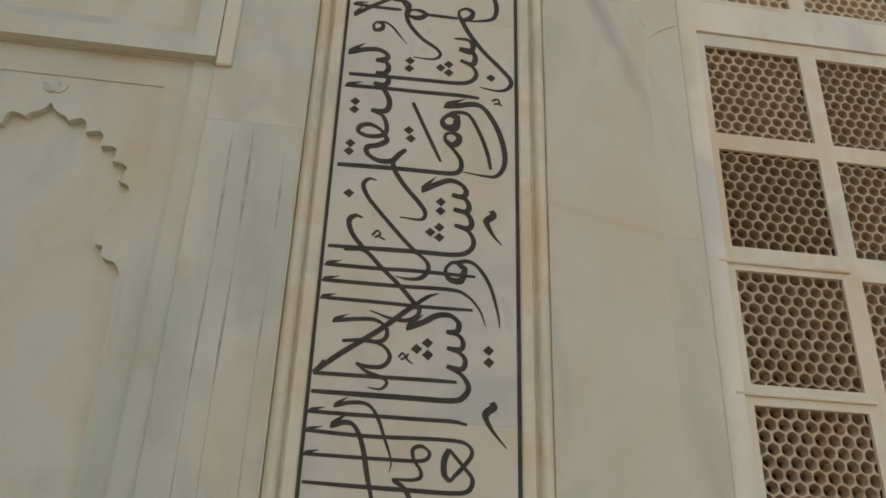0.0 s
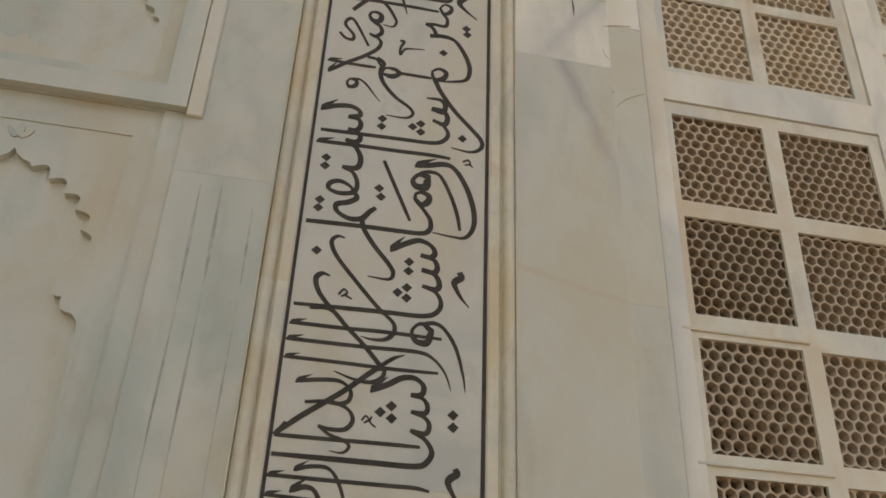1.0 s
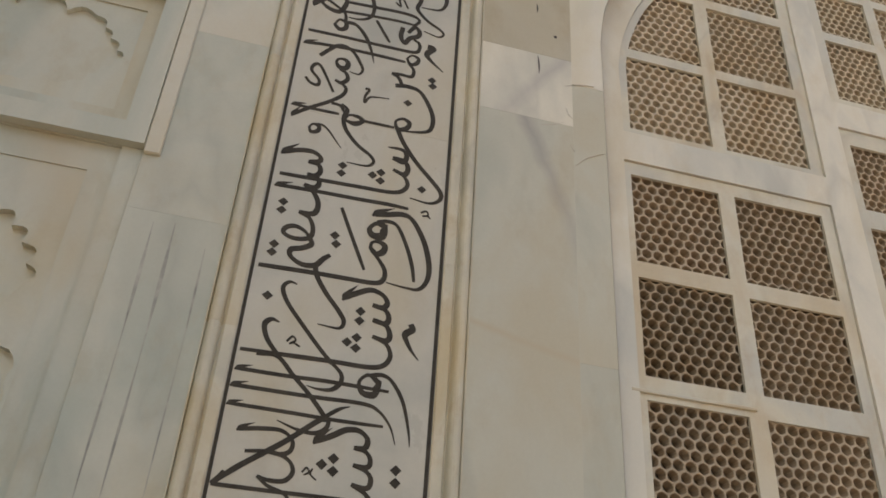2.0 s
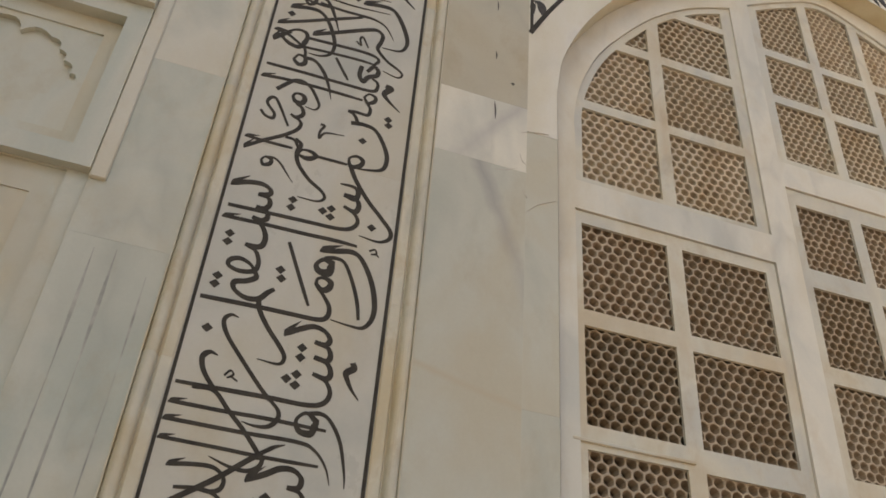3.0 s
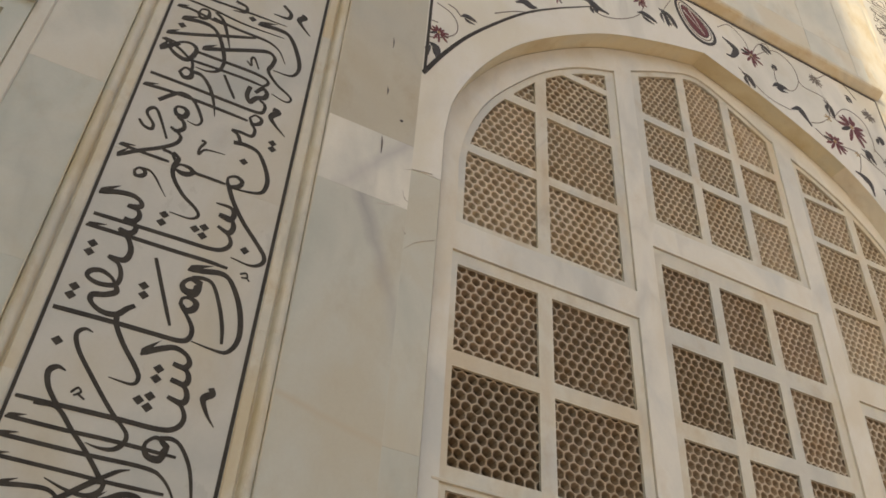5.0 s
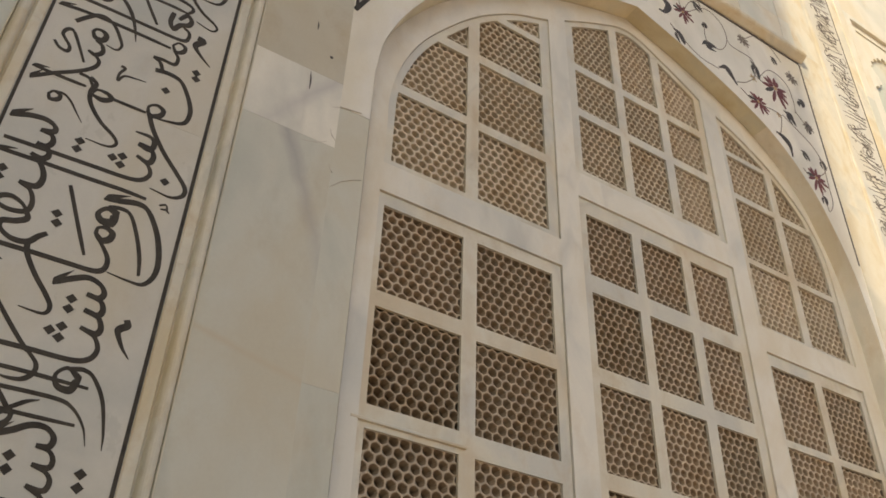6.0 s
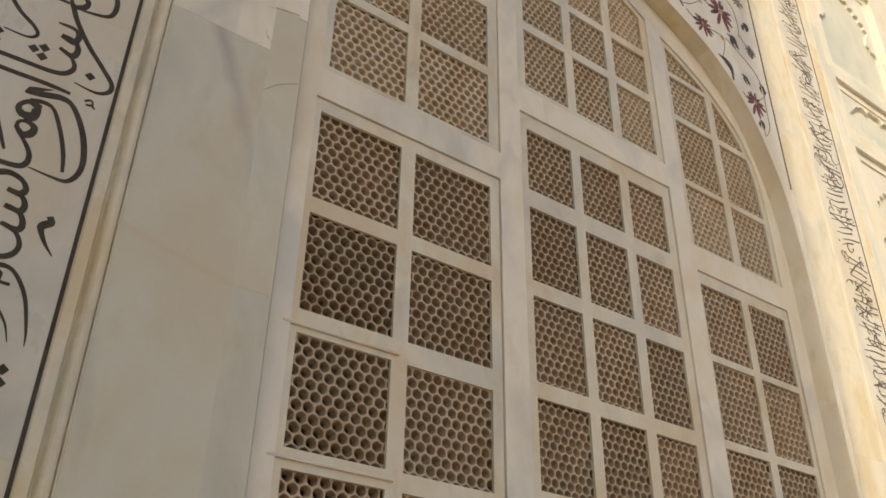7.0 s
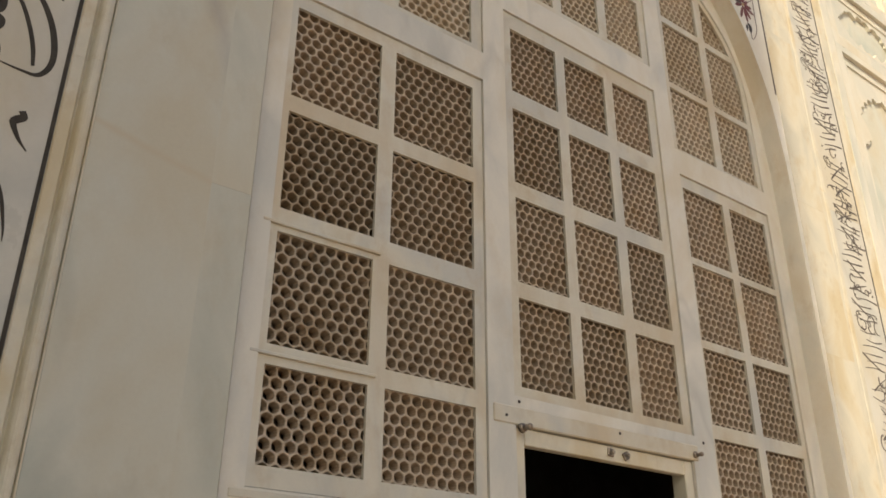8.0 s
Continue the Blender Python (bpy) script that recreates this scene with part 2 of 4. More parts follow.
def ribbon(bm, line, width, y, thick=0.002):
    """A flat inlaid line in the plane of the wall; width(s, direction) gives its width on the way."""
    n = len(line)
    rows = []
    for i, q in enumerate(line):
        d = (line[min(i + 1, n - 1)] - line[max(i - 1, 0)])
        d = d.normalized() if d.length > 1e-9 else Vector((1, 0))
        w = width(i / (n - 1), d) / 2
        s = Vector((-d.y, d.x)) * w
        rows.append([bm.verts.new((v.x, yy - 0.0004 * i / n, v.y)) for yy in (y, y + thick) for v in (q + s, q - s)])
    for a, b in zip(rows, rows[1:]):
        for i, j in ((0, 1), (2, 0), (1, 3)):
            bm.faces.new((a[i], a[j], b[j], b[i]))
    bm.faces.new((rows[0][0], rows[0][1], rows[0][3], rows[0][2]))
    bm.faces.new((rows[-1][0], rows[-1][1], rows[-1][3], rows[-1][2]))
    return bm


# ---- the wall, its facing slabs and the arch ----
JAMB_L, JAMB_R = -0.11, 2.91
ARCH = [(-0.11, 4.12), (-0.072, 4.347), (0.064, 4.645), (0.299, 4.952), (0.71, 5.282), (1.098, 5.47), (1.44, 5.592)]
ARCH_R = [(1.44, 5.592), (1.917, 5.429), (2.392, 5.186), (2.663, 4.886), (2.79, 4.6), (2.865, 4.32), (2.905, 3.95)]
arch_line = [tuple(v) for v in spline(ARCH, 6)] + [tuple(v) for v in spline(ARCH_R, 6)][1:]
opening = [(JAMB_L, 0.02)] + arch_line + [(JAMB_R, 3.6), (JAMB_R, 0.02)]
# line of black stone along the lower side of the spandrels
SPAN_L = [(-0.228, 4.41), (-0.13, 4.60), (-0.001, 4.812), (0.234, 5.108), (0.56, 5.42), (0.93, 5.70), (1.20, 5.86), (1.40, 5.95)]
SPAN_R = [(1.40, 5.95), (1.72, 5.83), (2.13, 5.60), (2.46, 5.32), (2.70, 4.98), (2.84, 4.68), (2.944, 4.375)]
SPAN_X0, SPAN_X1, SPAN_TOP = -0.235, 2.948, 6.06

wall_north = part("wall_north", prism(bmesh.new(), [(-6.0, 0), (8.6, 0), (8.6, 9.5), (-6.0, 9.5)], -0.028, 0.30, [opening]), M_WALL,
                  label="white marble wall of the arched alcove", category="wall", kind="structure")


def slab(x0, x1, z0, z1, mat=None, front=WALL, label="", bevel=0.0005):
    ob = part("slab", block(x0, x1, front, -0.03, z0, z1, bevel=bevel), mat or M_SLAB, wall_north, label)
    return ob


def courses(x0, x1, joints, mats, front=WALL):
    for i, (a, b) in enumerate(zip(joints, joints[1:])):
        slab(x0, x1, a + 0.0001, b - 0.0001, mats[i % len(mats)], front)


# arch panel: jamb strips below, one pierced slab above
courses(SPAN_X0 + 0.002, JAMB_L, [0.02, 1.5, 2.75, 3.86], [M_DULL])
courses(JAMB_R, SPAN_X1 - 0.002, [0.02, 1.5, 2.75, 3.86], [M_PALE])
ring = [(JAMB_L, 3.8615)] + arch_line + [(2.9075, 3.8615)]
arch_panel = part("arch_slab", prism(bmesh.new(), [(SPAN_X0 + 0.002, 3.8615)] + ring + [(SPAN_X1 - 0.002, 3.8615), (SPAN_X1 - 0.002, SPAN_TOP), (SPAN_X0 + 0.002, SPAN_TOP)], WALL, -0.03), M_WHITE, wall_north,
                  "pale marble arch slab with inlaid spandrels")
# soffit and reveals of the arch, warm shade and bounced light in their colours
round_ = [Vector(q) for q in [(JAMB_L, 0.03), (JAMB_L, 2.0)] + arch_line + [(JAMB_R, 3.6), (JAMB_R, 2.0), (JAMB_R, 0.03)]]
edge = []
for i, q in enumerate(round_):
    d = (round_[min(i + 1, len(round_) - 1)] - round_[max(i - 1, 0)]).normalized()
    n = Vector((d.y, -d.x))
    edge.append([(q.x + n.x * k, y, q.y + n.y * k) for k, y in ((0.0015, WALL + 0.001), (0.0015, 0.0006))])
first = next(i for i, q in enumerate(round_) if q.x > 0.0)
last = max(i for i, q in enumerate(round_) if q.y > 5.15)
for a, b, mat, words in ((0, first, M_PALE, "left marble reveal, pale for bounced light"), (first, last, M_SOFFIT, "marble soffit, coloured for warm shade"), (last, len(round_) - 1, M_REVEAL, "right marble reveal, lightened for bounced light")):
    bm = bmesh.new()
    rows = [[bm.verts.new(v) for v in e] for e in edge[a:b + 1]]
    for r0, r1 in zip(rows, rows[1:]):
        bm.faces.new((r0[0], r0[1], r1[1], r1[0]))
    part("arch_soffit", bm, mat, wall_north, words)

# slabs beside the arch, slightly proud of it
JL = [0.0, 1.35, 3.655, 3.97, 5.3, 6.7, 9.4]
courses(-0.5732, -0.2332, JL, [M_DULL, M_VEIN, M_VEIN_PALE, M_WARM, M_SLAB, M_SLAB], WALL - 0.0025)
courses(2.9462, 3.2015, [0.0, 1.3, 2.9, 3.75, 4.9, 6.2, 7.7, 9.4], [M_MOLD], WALL - 0.0025)
# above the spandrels: a projecting ledge, then plain slabs
part("ledge", level([(-0.03, 6.06), (-0.108, 6.062), (-0.15, 6.088), (-0.158, 6.10), (-0.158, 6.125), (-0.135, 6.14), (-0.118, 6.16), (-0.03, 6.16)], -0.236, 2.960), M_MOLD, wall_north, "moulded marble ledge")
for a, b in ((-0.236, 0.7), (0.7, 1.6), (1.6, 2.42), (2.42, 2.835), (2.835, 2.949)):
    courses(a + 0.002, b - 0.002, [6.161, 6.455, 6.459, 7.2, 9.4], [M_SLAB], WALL - 0.006)


def moulding(x0, x1, joints, name="moulding", flip=False, relief=1.0):
    """Upright moulding: fillet, half-round bead, hollow, fillet."""
    w = x1 - x0
    bead = [(0.70 + 0.20 * math.cos(a), -0.003 - 0.019 * math.sin(a)) for a in [math.pi * i / 8 for i in range(9)]][::-1]
    prof = [(0.0, 0.05), (0.0, -0.004), (0.05, -0.007), (0.36, -0.007), (0.41, -0.002), (0.44, 0.005), (0.47, 0.005)] + bead + [(0.92, 0.003), (0.95, -0.007), (0.99, -0.007), (1.0, -0.004), (1.0, 0.05)]
    if flip:
        prof = [(1 - a, b) for a, b in prof][::-1]
    for a, b in zip(joints, joints[1:]):
        part(name, upright([(x0 + u * w, WALL + (v * relief if v < 0.04 else v)) for u, v in prof], a + 0.0003, b - 0.0003), M_MOLD, wall_north)


moulding(-0.662, -0.574, [0.0, 1.7, 2.995, 4.35, 5.6, 7.2, 9.4])
moulding(-1.302, -1.216, [0.0, 1.2, 2.68, 3.66, 4.9, 6.3, 7.9, 9.4], flip=True)
moulding(3.202, 3.275, [0.0, 1.4, 2.6, 3.9, 5.4, 7.2, 9.4], relief=0.1)
moulding(3.60, 3.70, [0.0, 1.9, 3.3, 4.7, 6.1, 7.6, 9.4], flip=True, relief=0.1)

# flat strip between the band and the niches
courses(-1.581, -1.3012, [0.0, 1.5, 2.99, 3.702, 5.1, 6.5, 8.0, 9.4], [M_NICHE, M_NICHE, M_NICHE, M_SLAB, M_SLAB, M_SLAB, M_SLAB])
courses(3.702, 3.79, [0.0, 1.7, 3.2, 4.6, 6.2, 7.8, 9.4], [M_SLAB], WALL - 0.004)

# raised border that stops above the lower niche
slab(-1.5805, -1.532, 3.178, 9.4, M_SLAB, WALL - 0.013, bevel=0.004)
# flat grey ribbons for the shade in upright grooves on the strip, below its joint
for x, top, w in ((-1.498, 2.955, 0.0095), (-1.44, 2.965, 0.0105), (-1.345, 2.9, 0.006)):
    line = spline([(x, top), (x + 0.002, 2.6), (x - 0.002, 2.2), (x, 1.75)], 8)
    part("groove_shade", ribbon(bmesh.new(), line, lambda s, d: w * (1 - 0.8 * s) * (0.7 + 0.5 * math.sin(17 * s + x)), WALL - 0.0008, 0.002), M_LINE, wall_north)


def rect(x0, x1, z0, z1):
    return [(x0, z0), (x1, z0), (x1, z1), (x0, z1)]


def scallop(nodes, depth, n=5):
    """A line of lobes that hang between the nodes."""
    out = []
    for (ax, az), (bx, bz) in zip(nodes, nodes[1:]):
        dx, dz = bx - ax, bz - az
        l = math.hypot(dx, dz) or 1
        for i in range(n):
            s = i / n
            b = depth * l * math.sin(math.pi * s)
            out.append((ax + dx * s + dz / l * b, az + dz * s - dx / l * b))
    return out + [nodes[-1]]


def sunk_panel(x0, x1, z0, z1, steps, hole, mat=M_NICHE, name="niche_panel"):
    """Frames that step back into the wall, with a shaped recess in the innermost."""
    holder = part(name, prism(bmesh.new(), rect(x0, x1, z0, z1), steps[0][1], -0.03, [rect(x0 + steps[0][0], x1 - steps[0][0], z0 + steps[0][2], z1 - steps[0][2])]), mat, wall_north)
    a = steps[0]
    b = steps[1]
    part("inner_frame", prism(bmesh.new(), rect(x0 + a[0], x1 - a[0], z0 + a[2], z1 - a[2]), b[1], -0.03, [rect(x0 + b[0], x1 - b[0], z0 + b[2], z1 - b[2])]), mat, holder)
    c = steps[2]
    part("cusped_frame", prism(bmesh.new(), rect(x0 + b[0], x1 - b[0], z0 + b[2], z1 - b[2]), c, -0.03, [hole]), mat, holder)
    back = part("back_panel", block(x0 + 0.05, x1 - 0.05, -0.05, -0.0285, z0 + 0.05, z1 - 0.05, bevel=0), M_NICHE, holder)
    return holder


def niche_outline(cx, apex, w, z0, s=1.0):
    def at(nodes):
        return [(a * s, apex - b) for a, b in nodes]

    point = [(0, apex), (0.012 * s, apex - 0.02), (0.03 * s, apex - 0.034), (0.05 * s, apex - 0.042)]
    lobes = scallop(at([(0.058, 0.055), (0.112, 0.086), (0.161, 0.126), (0.201, 0.172), (0.229, 0.232), (0.242, 0.29)]), -0.48, 7)
    waist = scallop(at([(0.242, 0.291), (0.202, 0.41)]), 0.06)
    low = scallop(at([(0.202, 0.411), (0.229, 0.434), (0.265, 0.478)]), 0.3, 6) + scallop(at([(0.265, 0.479), (0.288, 0.525)]), -0.1) + scallop(at([(0.288, 0.526), (0.279, 0.556), (0.287, 0.59)]), 0.1)
    right = point + lobes + waist + low + [(w, apex - 0.61), (w, z0)]
    pts = [(cx + a, b) for a, b in right] + [(cx - a, b) for a, b in right[::-1]]
    clean = [pts[0]]
    for p in pts[1:]:
        if math.dist(p, clean[-1]) > 1e-4:
            clean.append(p)
    if math.dist(clean[0], clean[-1]) < 1e-4:
        clean.pop()
    return clean


def cartouche(cx, cz, a, b):
    """A lobed lozenge with pointed ends."""
    quarter = [(0.0, 1.0), (0.27, 0.76), (0.59, 0.8), (0.72, 0.57), (0.81, 0.35), (0.92, 0.1), (1.0, 0.0)]
    half = quarter + [(u, -0.92 * v) for u, v in quarter[-2::-1]]
    nodes = half + [(-u, v) for u, v in half[-2::-1]]
    return scallop([(cx + u * a, cz + v * b) for u, v in nodes], -0.3, 5)[:-1]


NX = -2.014
sunk_panel(-2.45, -1.5815, 1.70, 3.199, [(0.062, WALL + 0.012, 0.004), (0.135, -0.078, 0.1), -0.074], niche_outline(NX, 3.005, 0.288, 1.985), M_STAIN)
sunk_panel(-2.45, -1.5815, 3.20, 3.896, [(0.068, WALL - 0.02, 0.07), (0.122, -0.075, 0.135), -0.069], cartouche(NX, 3.553, 0.283, 0.182))
sunk_panel(-2.45, -1.5815, 3.897, 5.60, [(0.068, WALL - 0.046, 0.06), (0.125, -0.08, 0.12), -0.074], niche_outline(NX, 5.36, 0.292, 4.05))
courses(-6.0, -2.452, [0.0, 1.7, 3.2, 3.92, 5.6, 7.6, 9.4], [M_NICHE])
courses(-2.4495, -1.582, [0.0, 1.699], [M_NICHE])
courses(-2.4495, -1.582, [5.601, 7.5, 9.4], [M_SLAB])
# small palmette over the lower niche
for dx, dz, w, h, turn in ((0.0, 0.062, 0.011, 0.026, 0.0), (0.02, 0.05, 0.009, 0.022, -0.7), (-0.02, 0.05, 0.009, 0.022, 0.7)):
    ring_ = [(w * math.cos(q), h * math.sin(q)) for q in [math.pi * i / 7 for i in range(14)]]
    ring_ = [(NX + dx + a * math.cos(turn) - b * math.sin(turn), 3.005 + dz + a * math.sin(turn) + b * math.cos(turn)) for a, b in ring_]
    part("palmette", prism(bmesh.new(), ring_, -0.079, -0.06), M_NICHE, wall_north)
RX = 4.36
sunk_panel(3.792, 4.93, 3.45, 5.22, [(0.075, WALL - 0.004, 0.05), (0.15, -0.08, 0.115), -0.07], niche_outline(RX, 5.0, 0.40, 3.6, 1.38), M_SLAB)
sunk_panel(3.792, 4.93, 5.221, 5.86, [(0.075, WALL - 0.004, 0.075), (0.14, -0.08, 0.14), -0.072], cartouche(RX, 5.54, 0.36, 0.15), M_SLAB)
sunk_panel(3.792, 4.93, 2.55, 3.449, [(0.075, WALL - 0.004, 0.075), (0.14, -0.08, 0.14), -0.072], cartouche(RX, 3.0, 0.36, 0.24), M_SLAB)
courses(3.792, 4.93, [0.0, 1.2, 2.549], [M_SLAB])
sunk_panel(3.792, 4.93, 5.861, 7.2, [(0.075, WALL - 0.004, 0.05), (0.15, -0.08, 0.115), -0.07], niche_outline(RX, 6.98, 0.40, 6.0, 1.38), M_SLAB)
courses(3.792, 4.93, [7.201, 8.2, 9.4], [M_SLAB])
courses(4.932, 8.6, [0.0, 1.5, 3.0, 4.5, 6.0, 7.6, 9.4], [M_SLAB])

# ground, room behind the screens, unseen west wall added to block the sun
part("ground", block(-60, 60, -80, 40, -0.3, 0.0, bevel=0), M_FLOOR, None, "worn red and buff sandstone paving", "ground", kind="structure")
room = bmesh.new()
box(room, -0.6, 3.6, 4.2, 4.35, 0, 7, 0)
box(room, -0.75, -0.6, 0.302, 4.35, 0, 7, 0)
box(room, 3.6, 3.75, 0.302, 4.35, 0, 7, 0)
part("wall_inner", room, M_ROOM, None, "walls of the room behind the screen, coloured dark as unlit", "wall", kind="structure")
part("ceiling", block(-0.75, 3.75, 0.302, 4.35, 7.0, 7.15, bevel=0), M_ROOM, None, "ceiling of the inner room, coloured dark as unlit", "ceiling", kind="structure")
part("wall_west", block(-6.8, -6.0, OCCLUDER_Y, -0.11, 0, 17.0, bevel=0.02), M_WALL, None, "unseen side wall added to block the sun", "wall", kind="structure")

# ---- the pierced window ----
window_1 = tagged(thing("window_1", (1.42, 0.03, 0.0)), "arched window of pale marble frames with hexagonal pierced screens", "window", kind="structure")
LU_TOP = [(0.012, 4.0), (0.012, 4.14), (0.047, 4.32), (0.135, 4.535), (0.277, 4.74), (0.44, 4.925), (0.64, 5.08), (0.868, 5.19)]
MU_TOP = [(0.979, 5.262), (1.20, 5.39), (1.446, 5.488), (1.70, 5.39), (1.96, 5.24)]
RU_TOP = [(2.075, 5.179), (2.25, 5.10), (2.442, 4.981), (2.60, 4.84), (2.712, 4.689), (2.79, 4.46), (2.805, 4.1)]


def curve_of(pts):
    line = [tuple(v) for v in spline(pts, 6)]
    return line


def top_at(line, x):
    for (ax, az), (bx, bz) in zip(line, line[1:]):
        if ax <= x <= bx:
            return az + (bz - az) * (x - ax) / max(bx - ax, 1e-6)
    return line[0][1] if x < line[0][0] else line[-1][1]


lu, mu, ru = curve_of(LU_TOP), curve_of(MU_TOP), curve_of(RU_TOP)
BAYS = [
    ("lower", 0.006, 0.864, 1.945, 3.655, None, [(0.034, 0.384), (0.448, 0.815)], [(3.228, 3.598), (2.803, 3.165), (2.358, 2.722), (2.008, 2.296)]),
    ("upper", 0.012, 0.868, 3.79, 0, lu, [(0.040, 0.388), (0.447, 0.812)], [(3.82, 4.195), (4.243, 4.615), (4.668, 4.972), (5.012, 5.4)]),
    ("lower", 0.983, 1.966, 2.366, 4.083, None, [(1.027, 1.295), (1.350, 1.608), (1.667, 1.913)], [(3.68, 4.003), (3.242, 3.592), (2.812, 3.173), (2.405, 2.748)]),
    ("upper", 0.979, 1.960, 4.222, 0, mu, [(1.024, 1.30), (1.352, 1.606), (1.662, 1.915)], [(4.258, 4.611), (4.662, 4.929), (4.978, 5.6)]),
    ("lower", 2.091, 2.805, 1.945, 3.655, None, [(2.112, 2.42), (2.473, 2.771)], [(3.222, 3.59), (2.818, 3.188), (2.438, 2.779), (2.03, 2.378)]),
    ("upper", 2.075, 2.805, 3.79, 0, ru, [(2.112, 2.42), (2.473, 2.771)], [(3.808, 4.176), (4.210, 4.598), (4.637, 4.91), (4.942, 5.4)]),
]


def bay_outline(x0, x1, z0, z1, top):
    if top is None:
        return rect(x0, x1, z0, z1)
    return [(x0, z0), (x1, z0)] + top[::-1]


def pane_outline(c, r, top):
    (x0, x1), (z0, z1) = c, r
    if top is None:
        return rect(x0, x1, z0, z1)
    dense = [Vector(a).lerp(Vector(b), k / 4) for a, b in zip(top, top[1:]) for k in range(4)] + [Vector(top[-1])]
    ok = []
    for p, q in zip(dense, dense[1:]):
        d = (q - p).normalized()
        v = p + Vector((d.y, -d.x)) * 0.034
        if x0 <= v.x <= x1 and v.y > z0 + 0.004 and (not ok or v.x > ok[-1][0] + 1e-4):
            ok.append((v.x, min(v.y, z1)))
    if len(ok) < 4 or ok[-1][0] - ok[0][0] < 0.03:
        return None
    if x1 - ok[-1][0] < 0.03:
        ok.append((x1, ok[-1][1]))
    return [(ok[0][0], z0), (ok[-1][0], z0)] + ok[::-1]


def inside(p, poly):
    x, z = p
    hit_ = False
    for (ax, az), (bx, bz) in zip(poly, poly[1:] + poly[:1]):
        if (az > z) != (bz > z) and x < (bx - ax) * (z - az) / (bz - az) + ax:
            hit_ = not hit_
    return hit_


def grown(poly, d):
    cx = (min(p[0] for p in poly) + max(p[0] for p in poly)) / 2
    cz = (min(p[1] for p in poly) + max(p[1] for p in poly)) / 2
    w = (max(p[0] for p in poly) - min(p[0] for p in poly)) / 2
    h = (max(p[1] for p in poly) - min(p[1] for p in poly)) / 2
    return [(cx + (x - cx) * (1 + d / w), cz + (z - cz) * (1 + d / h)) for x, z in poly]


def screen(poly, PX, PZ, y0=0.022, y1=0.062, jig=None, open_=0.86, narrow=0.66):
    """A slab pierced by hexagonal holes with worn corners: thin ridges in front, and each hole narrows like a funnel to a straight bore."""
    bm = bmesh.new()
    area = grown(poly, 0.02)
    x_lo, x_hi = min(p[0] for p in area), max(p[0] for p in area)
    z_lo, z_hi = min(p[1] for p in area), max(p[1] for p in area)
    ox, oz = jig.uniform(0, PX), jig.uniform(0, PZ)
    r = 0
    z = z_lo - oz
    while z < z_hi:
        x = x_lo - ox + (PX / 2 if r % 2 else 0)
        while x < x_hi:
            if inside((x, z), area):
                jx, jz = jig.uniform(-0.0009, 0.0009), jig.uniform(-0.0009, 0.0009)
                k = open_ + jig.uniform(-0.02, 0.02)
                kb = narrow + jig.uniform(-0.03, 0.03)
                cell, rim, hole, neck, back = [], [], [], [], []
                for i in range(12):
                    # corners and middles of the sides by turns; the corners of the holes are worn round
                    a = math.pi / 6 * (i + 1)
                    far, worn = (1.0, 0.92) if i % 2 == 0 else (0.866, 0.875)
                    ux, uz = math.cos(a) * PX / math.sqrt(3), math.sin(a) * PZ / 1.5
                    cell.append(bm.verts.new((x + ux * far, y0, z + uz * far)))
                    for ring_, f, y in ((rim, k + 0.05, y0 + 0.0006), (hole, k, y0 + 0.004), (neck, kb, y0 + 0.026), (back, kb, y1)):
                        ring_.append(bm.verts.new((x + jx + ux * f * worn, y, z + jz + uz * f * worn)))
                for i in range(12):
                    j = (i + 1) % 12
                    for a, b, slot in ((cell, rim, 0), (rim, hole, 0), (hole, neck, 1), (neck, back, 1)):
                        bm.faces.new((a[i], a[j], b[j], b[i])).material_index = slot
            x += PX
        z += PZ
        r += 1
    return bm


rnd = random.Random(4)
PITCH = ((0.0415, 0.0353), (0.0378, 0.0335), (0.0392, 0.0345))   # across and up, bay by bay
holes = [bay_outline(*b[1:6]) for b in BAYS] + [rect(0.986, 1.945, 0.05, 2.262)]
inner = [(JAMB_L + 0.0, 0.03)] + [(x, z - 0.005) for x, z in arch_line] + [(JAMB_R, 3.6), (JAMB_R, 0.03)]
inner[1] = (JAMB_L, 4.1)
frame_main = under(part("window_frame", prism(bmesh.new(), inner, 0.0, 0.085, holes), M_MULLION, None, "pale marble mullions and transoms"), window_1)
for kind_, x0, x1, z0, z1, top, cols, rows in BAYS:
    panes = [(c, r, pane_outline(c, r, top)) for c in cols for r in rows]
    panes = [p for p in panes if p[2]]
    lattice = under(part("screen_frame", prism(bmesh.new(), bay_outline(x0 + 0.0015, x1 - 0.0035, z0 + 0.0035, z1 - 0.0035, [(x, z - 0.0035) for x, z in top] if top else None), 0.009, 0.0215, [p[2] for p in panes]), M_FRAME, None), window_1)
    for c, r, poly in panes:
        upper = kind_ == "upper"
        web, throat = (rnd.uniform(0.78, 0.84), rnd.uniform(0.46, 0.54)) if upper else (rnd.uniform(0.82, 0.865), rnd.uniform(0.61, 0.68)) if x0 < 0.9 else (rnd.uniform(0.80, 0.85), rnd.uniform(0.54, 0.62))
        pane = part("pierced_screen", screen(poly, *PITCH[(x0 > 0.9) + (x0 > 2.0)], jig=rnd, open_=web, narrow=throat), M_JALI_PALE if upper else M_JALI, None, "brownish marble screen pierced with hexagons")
        # upper bores take the paler copy, light from the ground put into colour
        pane.data.materials.append(M_BORE_BOUNCE if upper else M_BORE_SHADE)
        under(pane, window_1)
# thin sills that stand proud under the pane rows of the left bay
for z in (2.322, 2.742):
    under(part("sill", block(-0.02, 0.41, -0.0012, 0.012, z, z + 0.01, bevel=0.0015), M_FRAME, None), window_1)
